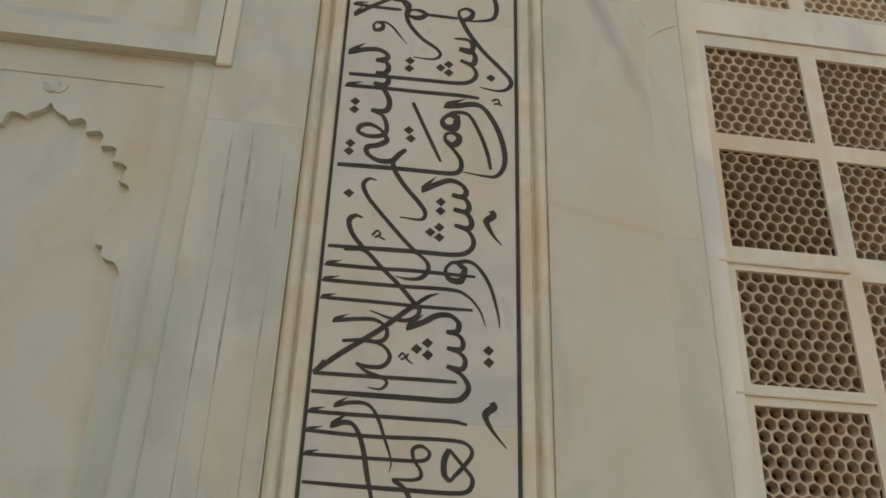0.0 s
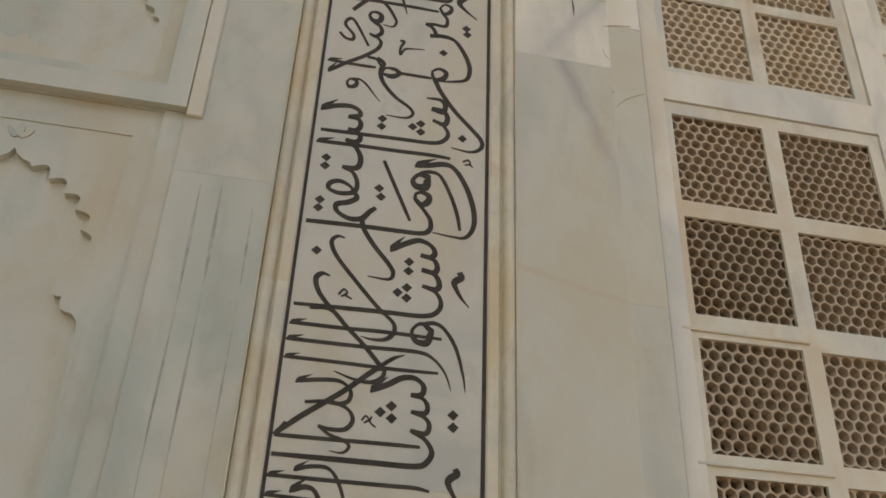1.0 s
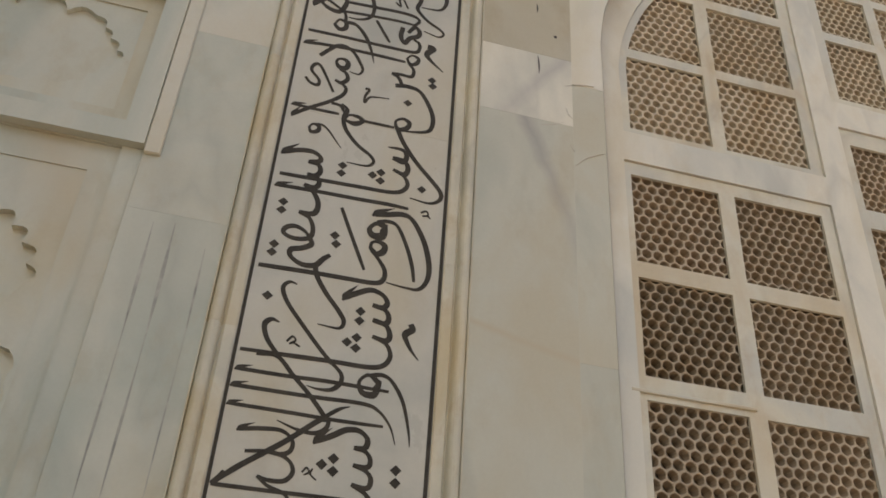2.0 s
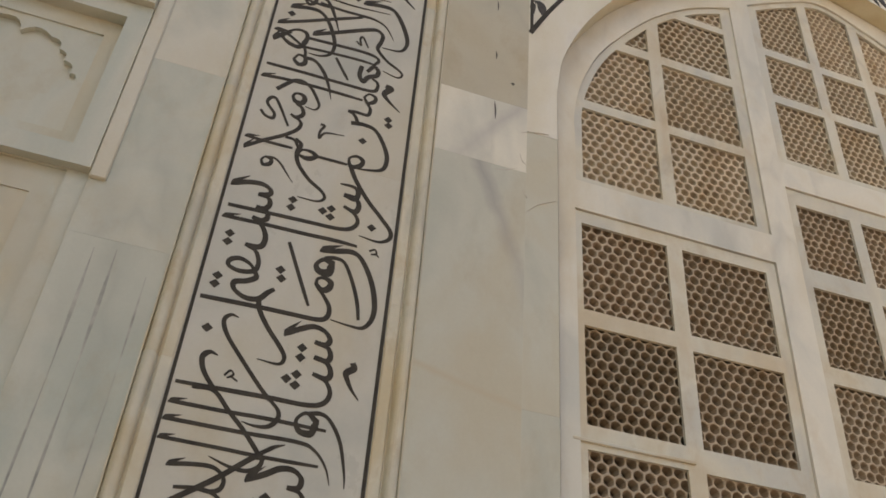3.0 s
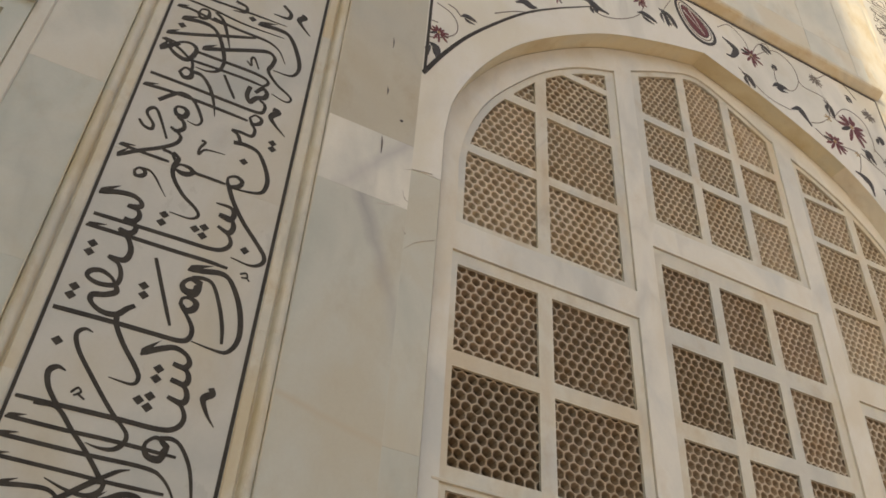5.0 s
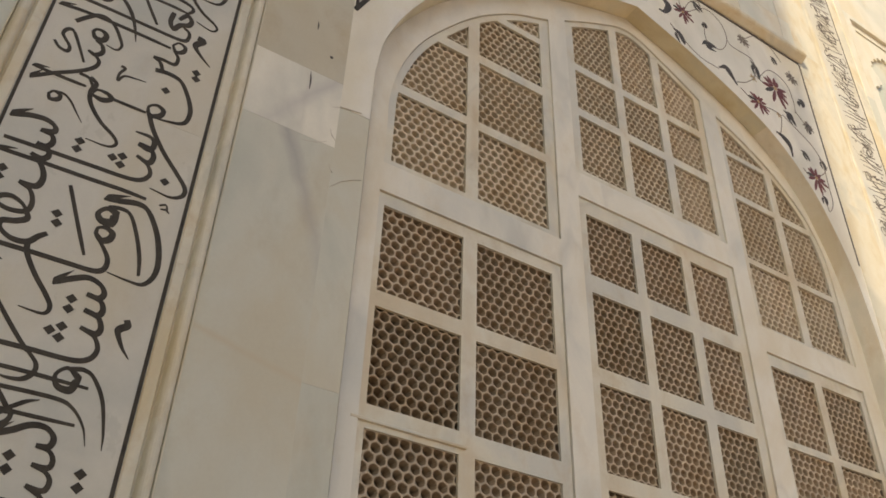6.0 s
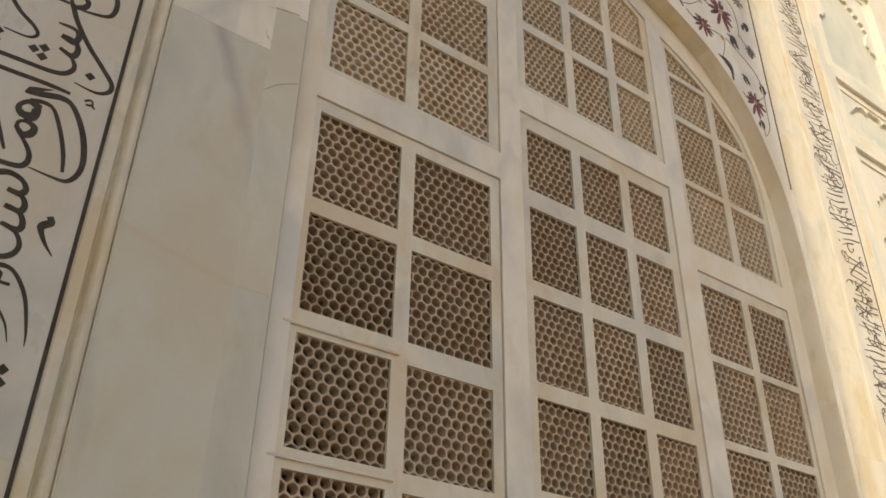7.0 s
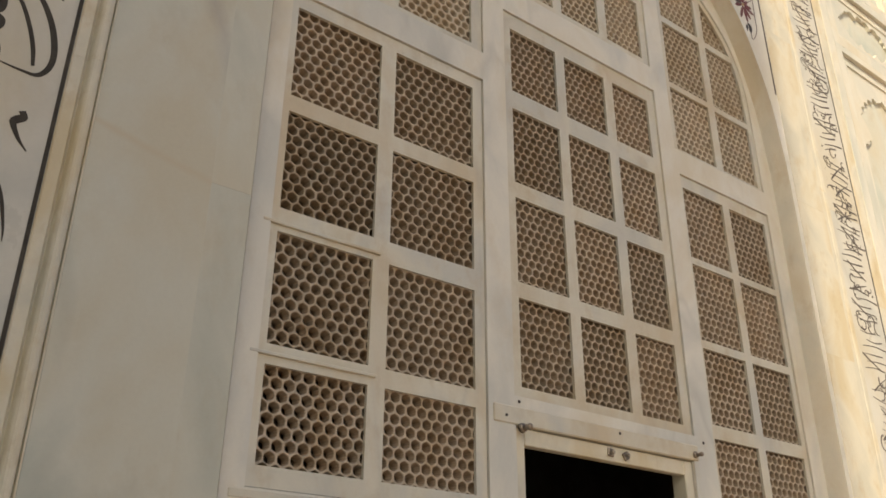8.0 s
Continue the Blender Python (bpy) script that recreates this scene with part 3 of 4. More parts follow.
under(part("sill", block(-0.04, 0.865, -0.003, 0.012, 1.915, 1.94, bevel=0.003), M_FRAME, None), window_1)
# doorway in the middle bay
door_1 = tagged(thing("door_1", (1.42, 0.0, 0.0)), "doorway with marble lintel, dark and open", "doorway", kind="structure")
under(part("lintel", block(0.884, 1.972, -0.006, 0.02, 2.262, 2.325, bevel=0.004), M_FRAME, None, "marble lintel"), door_1)
bm = block(0.988, 1.034, 0.012, 0.08, 0.05, 2.258, bevel=0.003)
box(bm, 1.893, 1.943, 0.012, 0.08, 0.05, 2.258, 0.003)
box(bm, 1.036, 1.891, 0.012, 0.05, 2.2, 2.258, 0.003)
under(part("door_frame", bm, M_MOLD, None, "yellowed stone door frame"), door_1)


def bolt(x, z, s=1.0, y=-0.006):
    bm = bmesh.new()
    made = bmesh.ops.create_cone(bm, cap_ends=True, segments=16, radius1=0.018 * s, radius2=0.015 * s, depth=0.012 * s)["verts"]
    bmesh.ops.transform(bm, verts=made, matrix=pose(x, y - 0.006 * s, z, 90, 0, 0))
    made = bmesh.ops.create_cone(bm, cap_ends=True, segments=12, radius1=0.011 * s, radius2=0.009 * s, depth=0.024 * s)["verts"]
    bmesh.ops.transform(bm, verts=made, matrix=pose(x + 0.003, y - 0.021 * s, z, 84, 14, 0))
    made = bmesh.ops.create_uvsphere(bm, u_segments=12, v_segments=8, radius=0.0125 * s)["verts"]
    bmesh.ops.transform(bm, verts=made, matrix=pose(x + 0.006, y - 0.033 * s, z))
    return under(part("door_bolt", bm, M_IRON, None, "rusty iron bolt", smooth=True), door_1)


bolt(1.008, 2.252)
bolt(1.948, 2.285, 0.8)


def clasp(x, z, turn):
    """A small square plate with a staple on it."""
    bm = block(-0.016, 0.016, -0.006, 0.004, -0.015, 0.015, bevel=0.003)
    box(bm, -0.004, 0.011, -0.016, -0.006, -0.006, 0.007, 0.003)
    bmesh.ops.transform(bm, verts=bm.verts, matrix=pose(x, 0.008, z, 0, turn, 0))
    return under(part("clasp", bm, M_IRON, None, "small rusty iron clasp"), door_1)


clasp(1.462, 2.232, 8)
clasp(1.545, 2.229, -30)

# cracks and pock marks in the slabs, nail holes in the lintel
for a, b, w in (((-0.364, 3.960), (-0.359, 3.872), 0.005), ((-0.372, 4.533), (-0.369, 4.470), 0.004), ((-0.368, 4.232), (-0.366, 4.187), 0.005), ((-0.302, 4.079), (-0.288, 4.077), 0.011)):
    mid = ((a[0] + b[0]) / 2 + 0.002, (a[1] + b[1]) / 2)
    part("crack", ribbon(bmesh.new(), spline([a, mid, b], 5), lambda s, d: w * (0.25 + math.sin(math.pi * s)), WALL - 0.0032, 0.002), M_GRAPH, wall_north)
for line in (
    ((-0.260, 3.840), (-0.208, 3.861), (-0.146, 3.871)),
    ((-0.258, 3.737), (-0.250, 3.708), (-0.233, 3.690)),
    ((-0.352, 3.633), (-0.306, 3.646), (-0.266, 3.668)),
    ((-0.229, 3.484), (-0.184, 3.530), (-0.120, 3.564)),
    ((-0.245, 3.573), (-0.239, 3.560), (-0.229, 3.545)),
):
    part("seam", ribbon(bmesh.new(), spline(line, 6), lambda s, d: 0.0035 * (0.3 + abs(math.sin(7 * s + line[0][1]))) * math.sin(0.1 + 2.94 * s), WALL - 0.0034, 0.004), M_SEAM, wall_north)
# dark discs stand in for the shade inside the holes
for x, z in ((0.939, 2.288), (0.999, 2.344), (1.506, 2.307), (2.012, 2.342)):
    bm = bmesh.new()
    bmesh.ops.create_cone(bm, cap_ends=True, segments=8, radius1=0.006, radius2=0.005, depth=0.003, matrix=pose(x, -0.007, z, 90, 0, 0))
    under(part("nail_hole", bm, M_GRAPH, None), door_1)


# ---- the bands of writing ----
courses(-1.2168, -0.6612, [0.0, 1.25, 2.15, 3.47, 4.85, 6.2, 7.7, 9.4], [M_BAND])
courses(3.2745, 3.6008, [0.0, 1.3, 2.6, 3.8, 5.1, 6.4, 7.8, 9.4], [M_BAND])
FACE = WALL - 0.0012
BAND_X = -1.21
inscription = tagged(thing("inscription", (BAND_X, WALL, 1.9)), "black stone calligraphy inlaid in a pale marble band", "inscription")
count = [0]


def loop(line, w, y):
    """A closed eye of a letter: a swelling ring round an open counter."""
    line = line[:-1]
    c = sum(line, Vector((0, 0))) / len(line)
    bm = bmesh.new()
    rows = []
    for q in line:
        r = (q - c).length
        e = (q - c) / r
        k = w * (0.42 + 0.12 * e.x - 0.1 * e.y)
        a, b = c + e * (r + k), c + e * max(r - k, r * 0.34)
        rows.append([bm.verts.new((v.x, yy, v.y)) for yy in (y, y + 0.004) for v in (a, b)])
    for a, b in zip(rows, rows[1:] + rows[:1]):
        for i, j in ((0, 1), (2, 0), (1, 3)):
            bm.faces.new((a[i], a[j], b[j], b[i]))
    return bm


def letter(w, style, *points):
    """One stroke of the pen, laid into the band: h has a barbed head, t a long thin tail, s a thin start, r is a ring."""
    line = spline([(BAND_X + u, v) for u, v in (points + points[:1] if style == "r" else points)], 7)

    def width(s, d):
        nib = 0.70 + 0.34 * abs(d.x * 0.64 + d.y * 0.77)
        k = 1.0
        if "t" in style and s > 0.5:
            k = 1.0 - 0.86 * ((s - 0.5) / 0.5) ** 1.3
        elif style == "s" and s < 0.4:
            k = 0.2 + 0.8 * (s / 0.4) ** 0.7
        elif style in ("n", "h"):
            k = 1.0 - 0.3 * max(0.0, (s - 0.8) / 0.2) - 0.12 * max(0.0, 1 - s / 0.05)
        return w * nib * k

    count[0] += 1
    y = FACE - 0.00006 * (count[0] % 11)
    if style == "r":
        return under(part("letter", loop(line, w, y), M_INK), inscription)
    bm = ribbon(bmesh.new(), line, width, y, 0.004)
    if "h" in style:
        d = (line[2] - line[0]).normalized()
        n = Vector((-d.y, d.x))
        n = n if n.y > 0 else -n
        barb = spline([line[0] - n * w * 0.3 - d * w * 0.5, line[0] + d * w * 0.9 + n * w * 0.55, line[0] + d * w * 3.3 + n * w * 1.25], 5)
        ribbon(bm, barb, lambda s, d_: w * (0.35 + 2.8 * s if s < 0.3 else 1.19 * (1.0 - (s - 0.3) / 0.72)), y - 0.00003, 0.004)
    return under(part("letter", bm, M_INK), inscription)


def dot(u, v, size=0.0152, owner=None, x0=BAND_X):
    count[0] += 1
    y = FACE - 0.00006 * (count[0] % 11)
    bm = bmesh.new()
    ring_ = [(x0 + u + size * math.cos(a), v + size * math.sin(a) * 0.95) for a in (0.12, 1.6, 3.2, 4.85)]
    prism(bm, ring_, y, y + 0.004)
    return under(part("dot", bm, M_INK), owner or inscription)


letter(0.012, "h", (0.015, 2.563), (0.146, 2.563), (0.263, 2.566), (0.421, 2.564))
letter(0.012, "ht", (0.012, 2.516), (0.203, 2.516), (0.351, 2.519), (0.399, 2.505), (0.434, 2.466), (0.451, 2.420))
letter(0.011, "h", (0.012, 2.465), (0.168, 2.464), (0.283, 2.462), (0.415, 2.464))
letter(0.018, "r", (0.391, 2.586), (0.361, 2.603), (0.338, 2.579), (0.349, 2.551), (0.380, 2.548), (0.389, 2.575))
letter(0.013, "t", (0.369, 2.603), (0.401, 2.609), (0.429, 2.593), (0.462, 2.541), (0.484, 2.462), (0.490, 2.419))
letter(0.016, "n", (0.057, 2.615), (0.112, 2.615), (0.162, 2.567), (0.211, 2.521), (0.256, 2.470), (0.262, 2.453))
letter(0.011, "t", (0.254, 2.462), (0.275, 2.479), (0.297, 2.495), (0.322, 2.505))
letter(0.014, "n", (0.260, 2.465), (0.238, 2.448), (0.166, 2.384), (0.068, 2.309), (0.009, 2.256))
letter(0.012, "n", (0.009, 2.256), (0.027, 2.278), (0.034, 2.291))
letter(0.011, "n", (0.009, 2.256), (0.144, 2.257), (0.291, 2.259), (0.376, 2.259))
letter(0.012, "s", (0.139, 2.439), (0.193, 2.422), (0.239, 2.419), (0.267, 2.437), (0.272, 2.465))
letter(0.012, "h", (0.050, 2.402), (0.104, 2.411), (0.156, 2.413), (0.186, 2.392), (0.186, 2.365), (0.164, 2.352), (0.123, 2.354), (0.074, 2.348))
letter(0.012, "n", (0.138, 2.356), (0.172, 2.347), (0.193, 2.331), (0.199, 2.308), (0.181, 2.286), (0.143, 2.283), (0.114, 2.290))
letter(0.011, "t", (0.114, 2.290), (0.144, 2.269), (0.182, 2.257), (0.196, 2.243), (0.181, 2.226), (0.147, 2.228))
letter(0.016, "h", (0.245, 2.399), (0.285, 2.419), (0.319, 2.440), (0.353, 2.443), (0.377, 2.425), (0.374, 2.400), (0.345, 2.396))
letter(0.014, "n", (0.345, 2.396), (0.374, 2.391), (0.390, 2.372), (0.385, 2.350), (0.348, 2.351))
letter(0.014, "n", (0.348, 2.351), (0.380, 2.341), (0.397, 2.321), (0.389, 2.296), (0.349, 2.301))
letter(0.015, "n", (0.349, 2.301), (0.387, 2.281), (0.407, 2.250), (0.397, 2.224), (0.367, 2.209), (0.257, 2.208), (0.112, 2.208), (0.008, 2.208))
letter(0.005, "n", (0.222, 2.314), (0.232, 2.327), (0.240, 2.317), (0.228, 2.308))
letter(0.005, "n", (0.247, 2.327), (0.244, 2.312), (0.260, 2.299))
letter(0.019, "t", (0.469, 2.212), (0.474, 2.199), (0.457, 2.186), (0.453, 2.170), (0.472, 2.136), (0.507, 2.095))
letter(0.011, "h", (0.010, 2.156), (0.152, 2.155), (0.295, 2.155), (0.368, 2.155), (0.405, 2.149))
letter(0.011, "ht", (0.072, 2.175), (0.107, 2.185), (0.150, 2.184), (0.177, 2.155), (0.198, 2.103), (0.218, 2.047), (0.215, 2.018))
letter(0.011, "h", (0.009, 2.108), (0.155, 2.103), (0.283, 2.106), (0.376, 2.106), (0.409, 2.097), (0.419, 2.075), (0.399, 2.044), (0.378, 2.021), (0.366, 2.005))
letter(0.016, "n", (0.367, 2.005), (0.351, 2.021), (0.350, 2.056), (0.361, 2.084))
letter(0.012, "n", (0.361, 2.084), (0.399, 2.042), (0.421, 2.013), (0.411, 1.985), (0.372, 1.977), (0.268, 1.978), (0.129, 1.980), (0.008, 1.983))
letter(0.010, "h", (0.009, 2.050), (0.159, 2.049), (0.264, 2.049), (0.303, 2.054), (0.312, 2.073), (0.291, 2.087), (0.271, 2.078), (0.274, 2.053), (0.290, 2.030), (0.293, 2.012), (0.273, 2.003), (0.223, 2.002))
letter(0.014, "h", (0.069, 2.124), (0.098, 2.134), (0.124, 2.125), (0.146, 2.078), (0.162, 2.009), (0.177, 1.949))
letter(0.015, "n", (0.225, 2.001), (0.253, 1.982), (0.270, 1.955))
letter(0.013, "t", (0.259, 2.621), (0.287, 2.593), (0.288, 2.567), (0.268, 2.545), (0.233, 2.540), (0.200, 2.545))
letter(0.014, "n", (0.359, 2.720), (0.398, 2.705), (0.415, 2.672), (0.401, 2.640), (0.359, 2.626), (0.255, 2.625), (0.134, 2.622), (0.013, 2.619))
letter(0.017, "n", (0.355, 2.771), (0.393, 2.761), (0.408, 2.732), (0.398, 2.713), (0.359, 2.720))
letter(0.017, "n", (0.350, 2.818), (0.387, 2.809), (0.400, 2.785), (0.391, 2.766), (0.355, 2.771))
letter(0.017, "h", (0.268, 2.825), (0.302, 2.847), (0.341, 2.865), (0.375, 2.856), (0.391, 2.834), (0.382, 2.816), (0.350, 2.818))
letter(0.015, "s", (0.132, 2.841), (0.110, 2.844), (0.095, 2.822), (0.114, 2.779), (0.167, 2.716), (0.224, 2.653), (0.260, 2.618))
letter(0.016, "s", (0.102, 2.715), (0.080, 2.720), (0.064, 2.701), (0.077, 2.661), (0.114, 2.616))
letter(0.006, "n", (0.130, 2.662), (0.143, 2.679), (0.153, 2.669), (0.138, 2.656))
letter(0.006, "n", (0.148, 2.662), (0.167, 2.652))
letter(0.020, "t", (0.465, 2.778), (0.471, 2.762), (0.455, 2.748), (0.452, 2.734), (0.471, 2.698), (0.495, 2.670))
letter(0.015, "n", (0.016, 2.882), (0.172, 2.887), (0.276, 2.888), (0.348, 2.890), (0.372, 2.906), (0.373, 2.937), (0.355, 2.967), (0.324, 3.002))
letter(0.018, "r", (0.324, 3.006), (0.326, 3.024), (0.345, 3.032), (0.365, 3.022), (0.362, 3.000), (0.342, 2.989))
letter(0.024, "r", (0.360, 3.090), (0.333, 3.095), (0.314, 3.072), (0.325, 3.052), (0.353, 3.053), (0.357, 3.080))
letter(0.013, "n", (0.335, 3.101), (0.368, 3.110), (0.398, 3.099), (0.430, 3.037), (0.452, 2.972), (0.462, 2.918))
letter(0.019, "ht", (0.326, 3.128), (0.359, 3.134), (0.410, 3.146), (0.444, 3.130), (0.482, 3.064), (0.503, 2.988), (0.502, 2.933), (0.479, 2.896), (0.438, 2.893), (0.381, 2.899))
letter(0.013, "n", (0.223, 3.127), (0.268, 3.026), (0.313, 2.927))
letter(0.014, "h", (0.022, 3.164), (0.140, 3.168), (0.265, 3.170), (0.358, 3.173), (0.425, 3.171))
letter(0.014, "n", (0.023, 3.208), (0.137, 3.212), (0.264, 3.216), (0.357, 3.219), (0.397, 3.231), (0.415, 3.260), (0.401, 3.290), (0.364, 3.309))
letter(0.018, "n", (0.359, 3.354), (0.397, 3.350), (0.411, 3.325), (0.401, 3.298), (0.364, 3.309))
letter(0.018, "s", (0.341, 3.394), (0.387, 3.394), (0.403, 3.372), (0.393, 3.346), (0.359, 3.354))
letter(0.018, "t", (0.362, 3.479), (0.388, 3.424), (0.434, 3.358), (0.487, 3.300), (0.522, 3.257), (0.520, 3.226), (0.487, 3.207), (0.426, 3.213))
letter(0.016, "r", (0.357, 3.485), (0.356, 3.508), (0.378, 3.523), (0.400, 3.511), (0.393, 3.486), (0.368, 3.475))
letter(0.006, "n", (0.465, 3.166), (0.482, 3.175), (0.488, 3.161), (0.471, 3.155))
letter(0.006, "n", (0.485, 3.161), (0.497, 3.150))
letter(0.017, "h", (0.022, 3.290), (0.063, 3.307), (0.105, 3.313), (0.132, 3.301), (0.135, 3.282), (0.104, 3.273))
letter(0.017, "n", (0.101, 3.273), (0.132, 3.268), (0.142, 3.246), (0.131, 3.225), (0.104, 3.225))
letter(0.017, "n", (0.104, 3.225), (0.137, 3.217), (0.144, 3.194), (0.131, 3.180), (0.101, 3.185))
letter(0.018, "n", (0.101, 3.185), (0.135, 3.159), (0.152, 3.121), (0.143, 3.086), (0.100, 3.083))
letter(0.015, "n", (0.100, 3.083), (0.133, 3.068), (0.149, 3.032), (0.142, 3.000), (0.102, 2.989), (0.069, 3.000), (0.071, 3.020), (0.097, 3.031), (0.128, 3.019), (0.148, 2.995))
letter(0.017, "n", (0.143, 3.002), (0.152, 2.980), (0.129, 2.962), (0.097, 2.950), (0.100, 2.927), (0.133, 2.908), (0.171, 2.912), (0.193, 2.939), (0.210, 2.955))
letter(0.017, "t", (0.172, 2.917), (0.182, 2.879), (0.215, 2.829), (0.257, 2.780), (0.275, 2.750), (0.263, 2.727), (0.204, 2.729))
letter(0.016, "t", (0.172, 3.527), (0.194, 3.509), (0.187, 3.471), (0.199, 3.428), (0.240, 3.378), (0.285, 3.346), (0.300, 3.321), (0.278, 3.301), (0.217, 3.300))
letter(0.017, "r", (0.190, 3.467), (0.202, 3.489), (0.232, 3.490), (0.247, 3.476), (0.223, 3.459))
letter(0.011, "n", (0.243, 3.478), (0.298, 3.478), (0.352, 3.478))
letter(0.013, "r", (0.084, 3.407), (0.095, 3.422), (0.114, 3.416), (0.112, 3.398), (0.092, 3.390))
letter(0.008, "t", (0.098, 3.423), (0.124, 3.425), (0.147, 3.408), (0.170, 3.378), (0.193, 3.349))
letter(0.013, "h", (0.026, 3.443), (0.074, 3.484), (0.132, 3.527), (0.170, 3.565), (0.179, 3.596), (0.162, 3.616), (0.140, 3.624))
letter(0.012, "h", (0.022, 3.486), (0.074, 3.484), (0.126, 3.484), (0.170, 3.485))
letter(0.012, "n", (0.140, 3.524), (0.170, 3.520), (0.187, 3.494))
letter(0.017, "r", (0.133, 3.706), (0.140, 3.721), (0.160, 3.724), (0.173, 3.710), (0.167, 3.687), (0.144, 3.687))
letter(0.015, "n", (0.150, 3.678), (0.171, 3.665), (0.179, 3.639), (0.161, 3.618), (0.139, 3.625))
letter(0.013, "h", (0.021, 3.762), (0.090, 3.772), (0.185, 3.777), (0.282, 3.778), (0.365, 3.777))
letter(0.014, "t", (0.077, 3.718), (0.102, 3.751), (0.128, 3.779), (0.158, 3.784), (0.189, 3.762), (0.216, 3.718), (0.224, 3.693), (0.212, 3.672), (0.180, 3.675))
letter(0.012, "n", (0.043, 3.610), (0.062, 3.590), (0.086, 3.587), (0.087, 3.610), (0.059, 3.645), (0.064, 3.671), (0.082, 3.675), (0.106, 3.637), (0.140, 3.571))
letter(0.013, "n", (0.022, 3.823), (0.160, 3.827), (0.291, 3.828), (0.391, 3.832), (0.409, 3.857), (0.404, 3.881), (0.386, 3.891))
letter(0.018, "n", (0.342, 3.939), (0.339, 3.893), (0.354, 3.866), (0.371, 3.894), (0.398, 3.912), (0.403, 3.936), (0.385, 3.953), (0.364, 3.920))
letter(0.013, "n", (0.134, 3.999), (0.228, 4.005), (0.330, 4.011), (0.383, 4.005), (0.398, 3.987), (0.384, 3.962))
letter(0.012, "n", (0.135, 3.950), (0.219, 3.958), (0.320, 3.965), (0.382, 3.964))
letter(0.017, "r", (0.051, 3.966), (0.068, 4.004), (0.099, 4.026), (0.128, 4.019), (0.133, 3.986), (0.115, 3.943), (0.079, 3.946))
letter(0.014, "h", (0.024, 3.998), (0.072, 3.985), (0.123, 3.952))
letter(0.016, "h", (0.026, 3.951), (0.048, 3.979), (0.076, 4.005))
letter(0.016, "r", (0.106, 3.877), (0.120, 3.904), (0.142, 3.897), (0.145, 3.871), (0.125, 3.859))
letter(0.016, "t", (0.142, 3.899), (0.179, 3.897), (0.216, 3.855), (0.242, 3.797), (0.258, 3.740))
letter(0.012, "n", (0.128, 3.957), (0.139, 3.926), (0.141, 3.897))
letter(0.012, "n", (0.247, 3.943), (0.275, 3.896), (0.302, 3.852))
letter(0.013, "h", (0.027, 4.035), (0.112, 4.078), (0.206, 4.131), (0.312, 4.189))
letter(0.016, "ht", (0.156, 4.028), (0.234, 4.071), (0.330, 4.127), (0.374, 4.144), (0.398, 4.124), (0.395, 4.086), (0.388, 4.047), (0.427, 4.001), (0.475, 3.972), (0.490, 3.951), (0.471, 3.933), (0.418, 3.945))
letter(0.017, "ht", (0.059, 4.135), (0.116, 4.152), (0.159, 4.150), (0.192, 4.115), (0.220, 4.052), (0.233, 3.998), (0.224, 3.951), (0.190, 3.928), (0.149, 3.925))
letter(0.016, "t", (0.153, 4.234), (0.184, 4.210), (0.212, 4.151), (0.241, 4.067))
letter(0.009, "n", (0.306, 4.056), (0.325, 4.042), (0.319, 4.072), (0.328, 4.086), (0.353, 4.039))
letter(0.020, "ht", (0.316, 4.272), (0.380, 4.285), (0.423, 4.280), (0.456, 4.235), (0.487, 4.157), (0.490, 4.107), (0.467, 4.070), (0.402, 4.062))
letter(0.013, "t", (0.151, 4.199), (0.231, 4.194), (0.302, 4.197), (0.361, 4.197), (0.406, 4.174), (0.439, 4.118))
letter(0.010, "t", (0.047, 4.239), (0.143, 4.242), (0.260, 4.236), (0.411, 4.251))
letter(0.011, "t", (0.117, 4.290), (0.249, 4.306), (0.409, 4.322))
letter(0.023, "t", (0.454, 4.418), (0.469, 4.415), (0.450, 4.388), (0.467, 4.359), (0.503, 4.324))
letter(0.022, "t", (0.437, 3.875), (0.459, 3.870), (0.437, 3.837), (0.455, 3.808), (0.499, 3.770))
letter(0.014, "r", (0.097, 4.191), (0.105, 4.219), (0.128, 4.225), (0.134, 4.193), (0.112, 4.173))
letter(0.011, "h", (0.027, 4.187), (0.073, 4.196), (0.144, 4.189), (0.196, 4.189))
letter(0.017, "t", (0.379, 4.433), (0.412, 4.404), (0.407, 4.370), (0.352, 4.361))
letter(0.015, "t", (0.207, 4.340), (0.248, 4.333), (0.250, 4.301), (0.207, 4.284))
letter(0.014, "r", (0.369, 3.794), (0.385, 3.815), (0.408, 3.807), (0.405, 3.784), (0.383, 3.772))
letter(0.013, "n", (0.378, 3.772), (0.396, 3.748), (0.391, 3.716), (0.354, 3.715), (0.323, 3.712))
letter(0.015, "n", (0.323, 3.712), (0.347, 3.699), (0.364, 3.665))
letter(0.017, "t", (0.340, 3.661), (0.382, 3.668), (0.424, 3.658), (0.456, 3.612), (0.477, 3.557), (0.475, 3.510), (0.456, 3.488), (0.410, 3.476), (0.372, 3.471))
letter(0.009, "t", (0.242, 3.617), (0.256, 3.615), (0.245, 3.585), (0.246, 3.557), (0.260, 3.583), (0.290, 3.591), (0.325, 3.595))
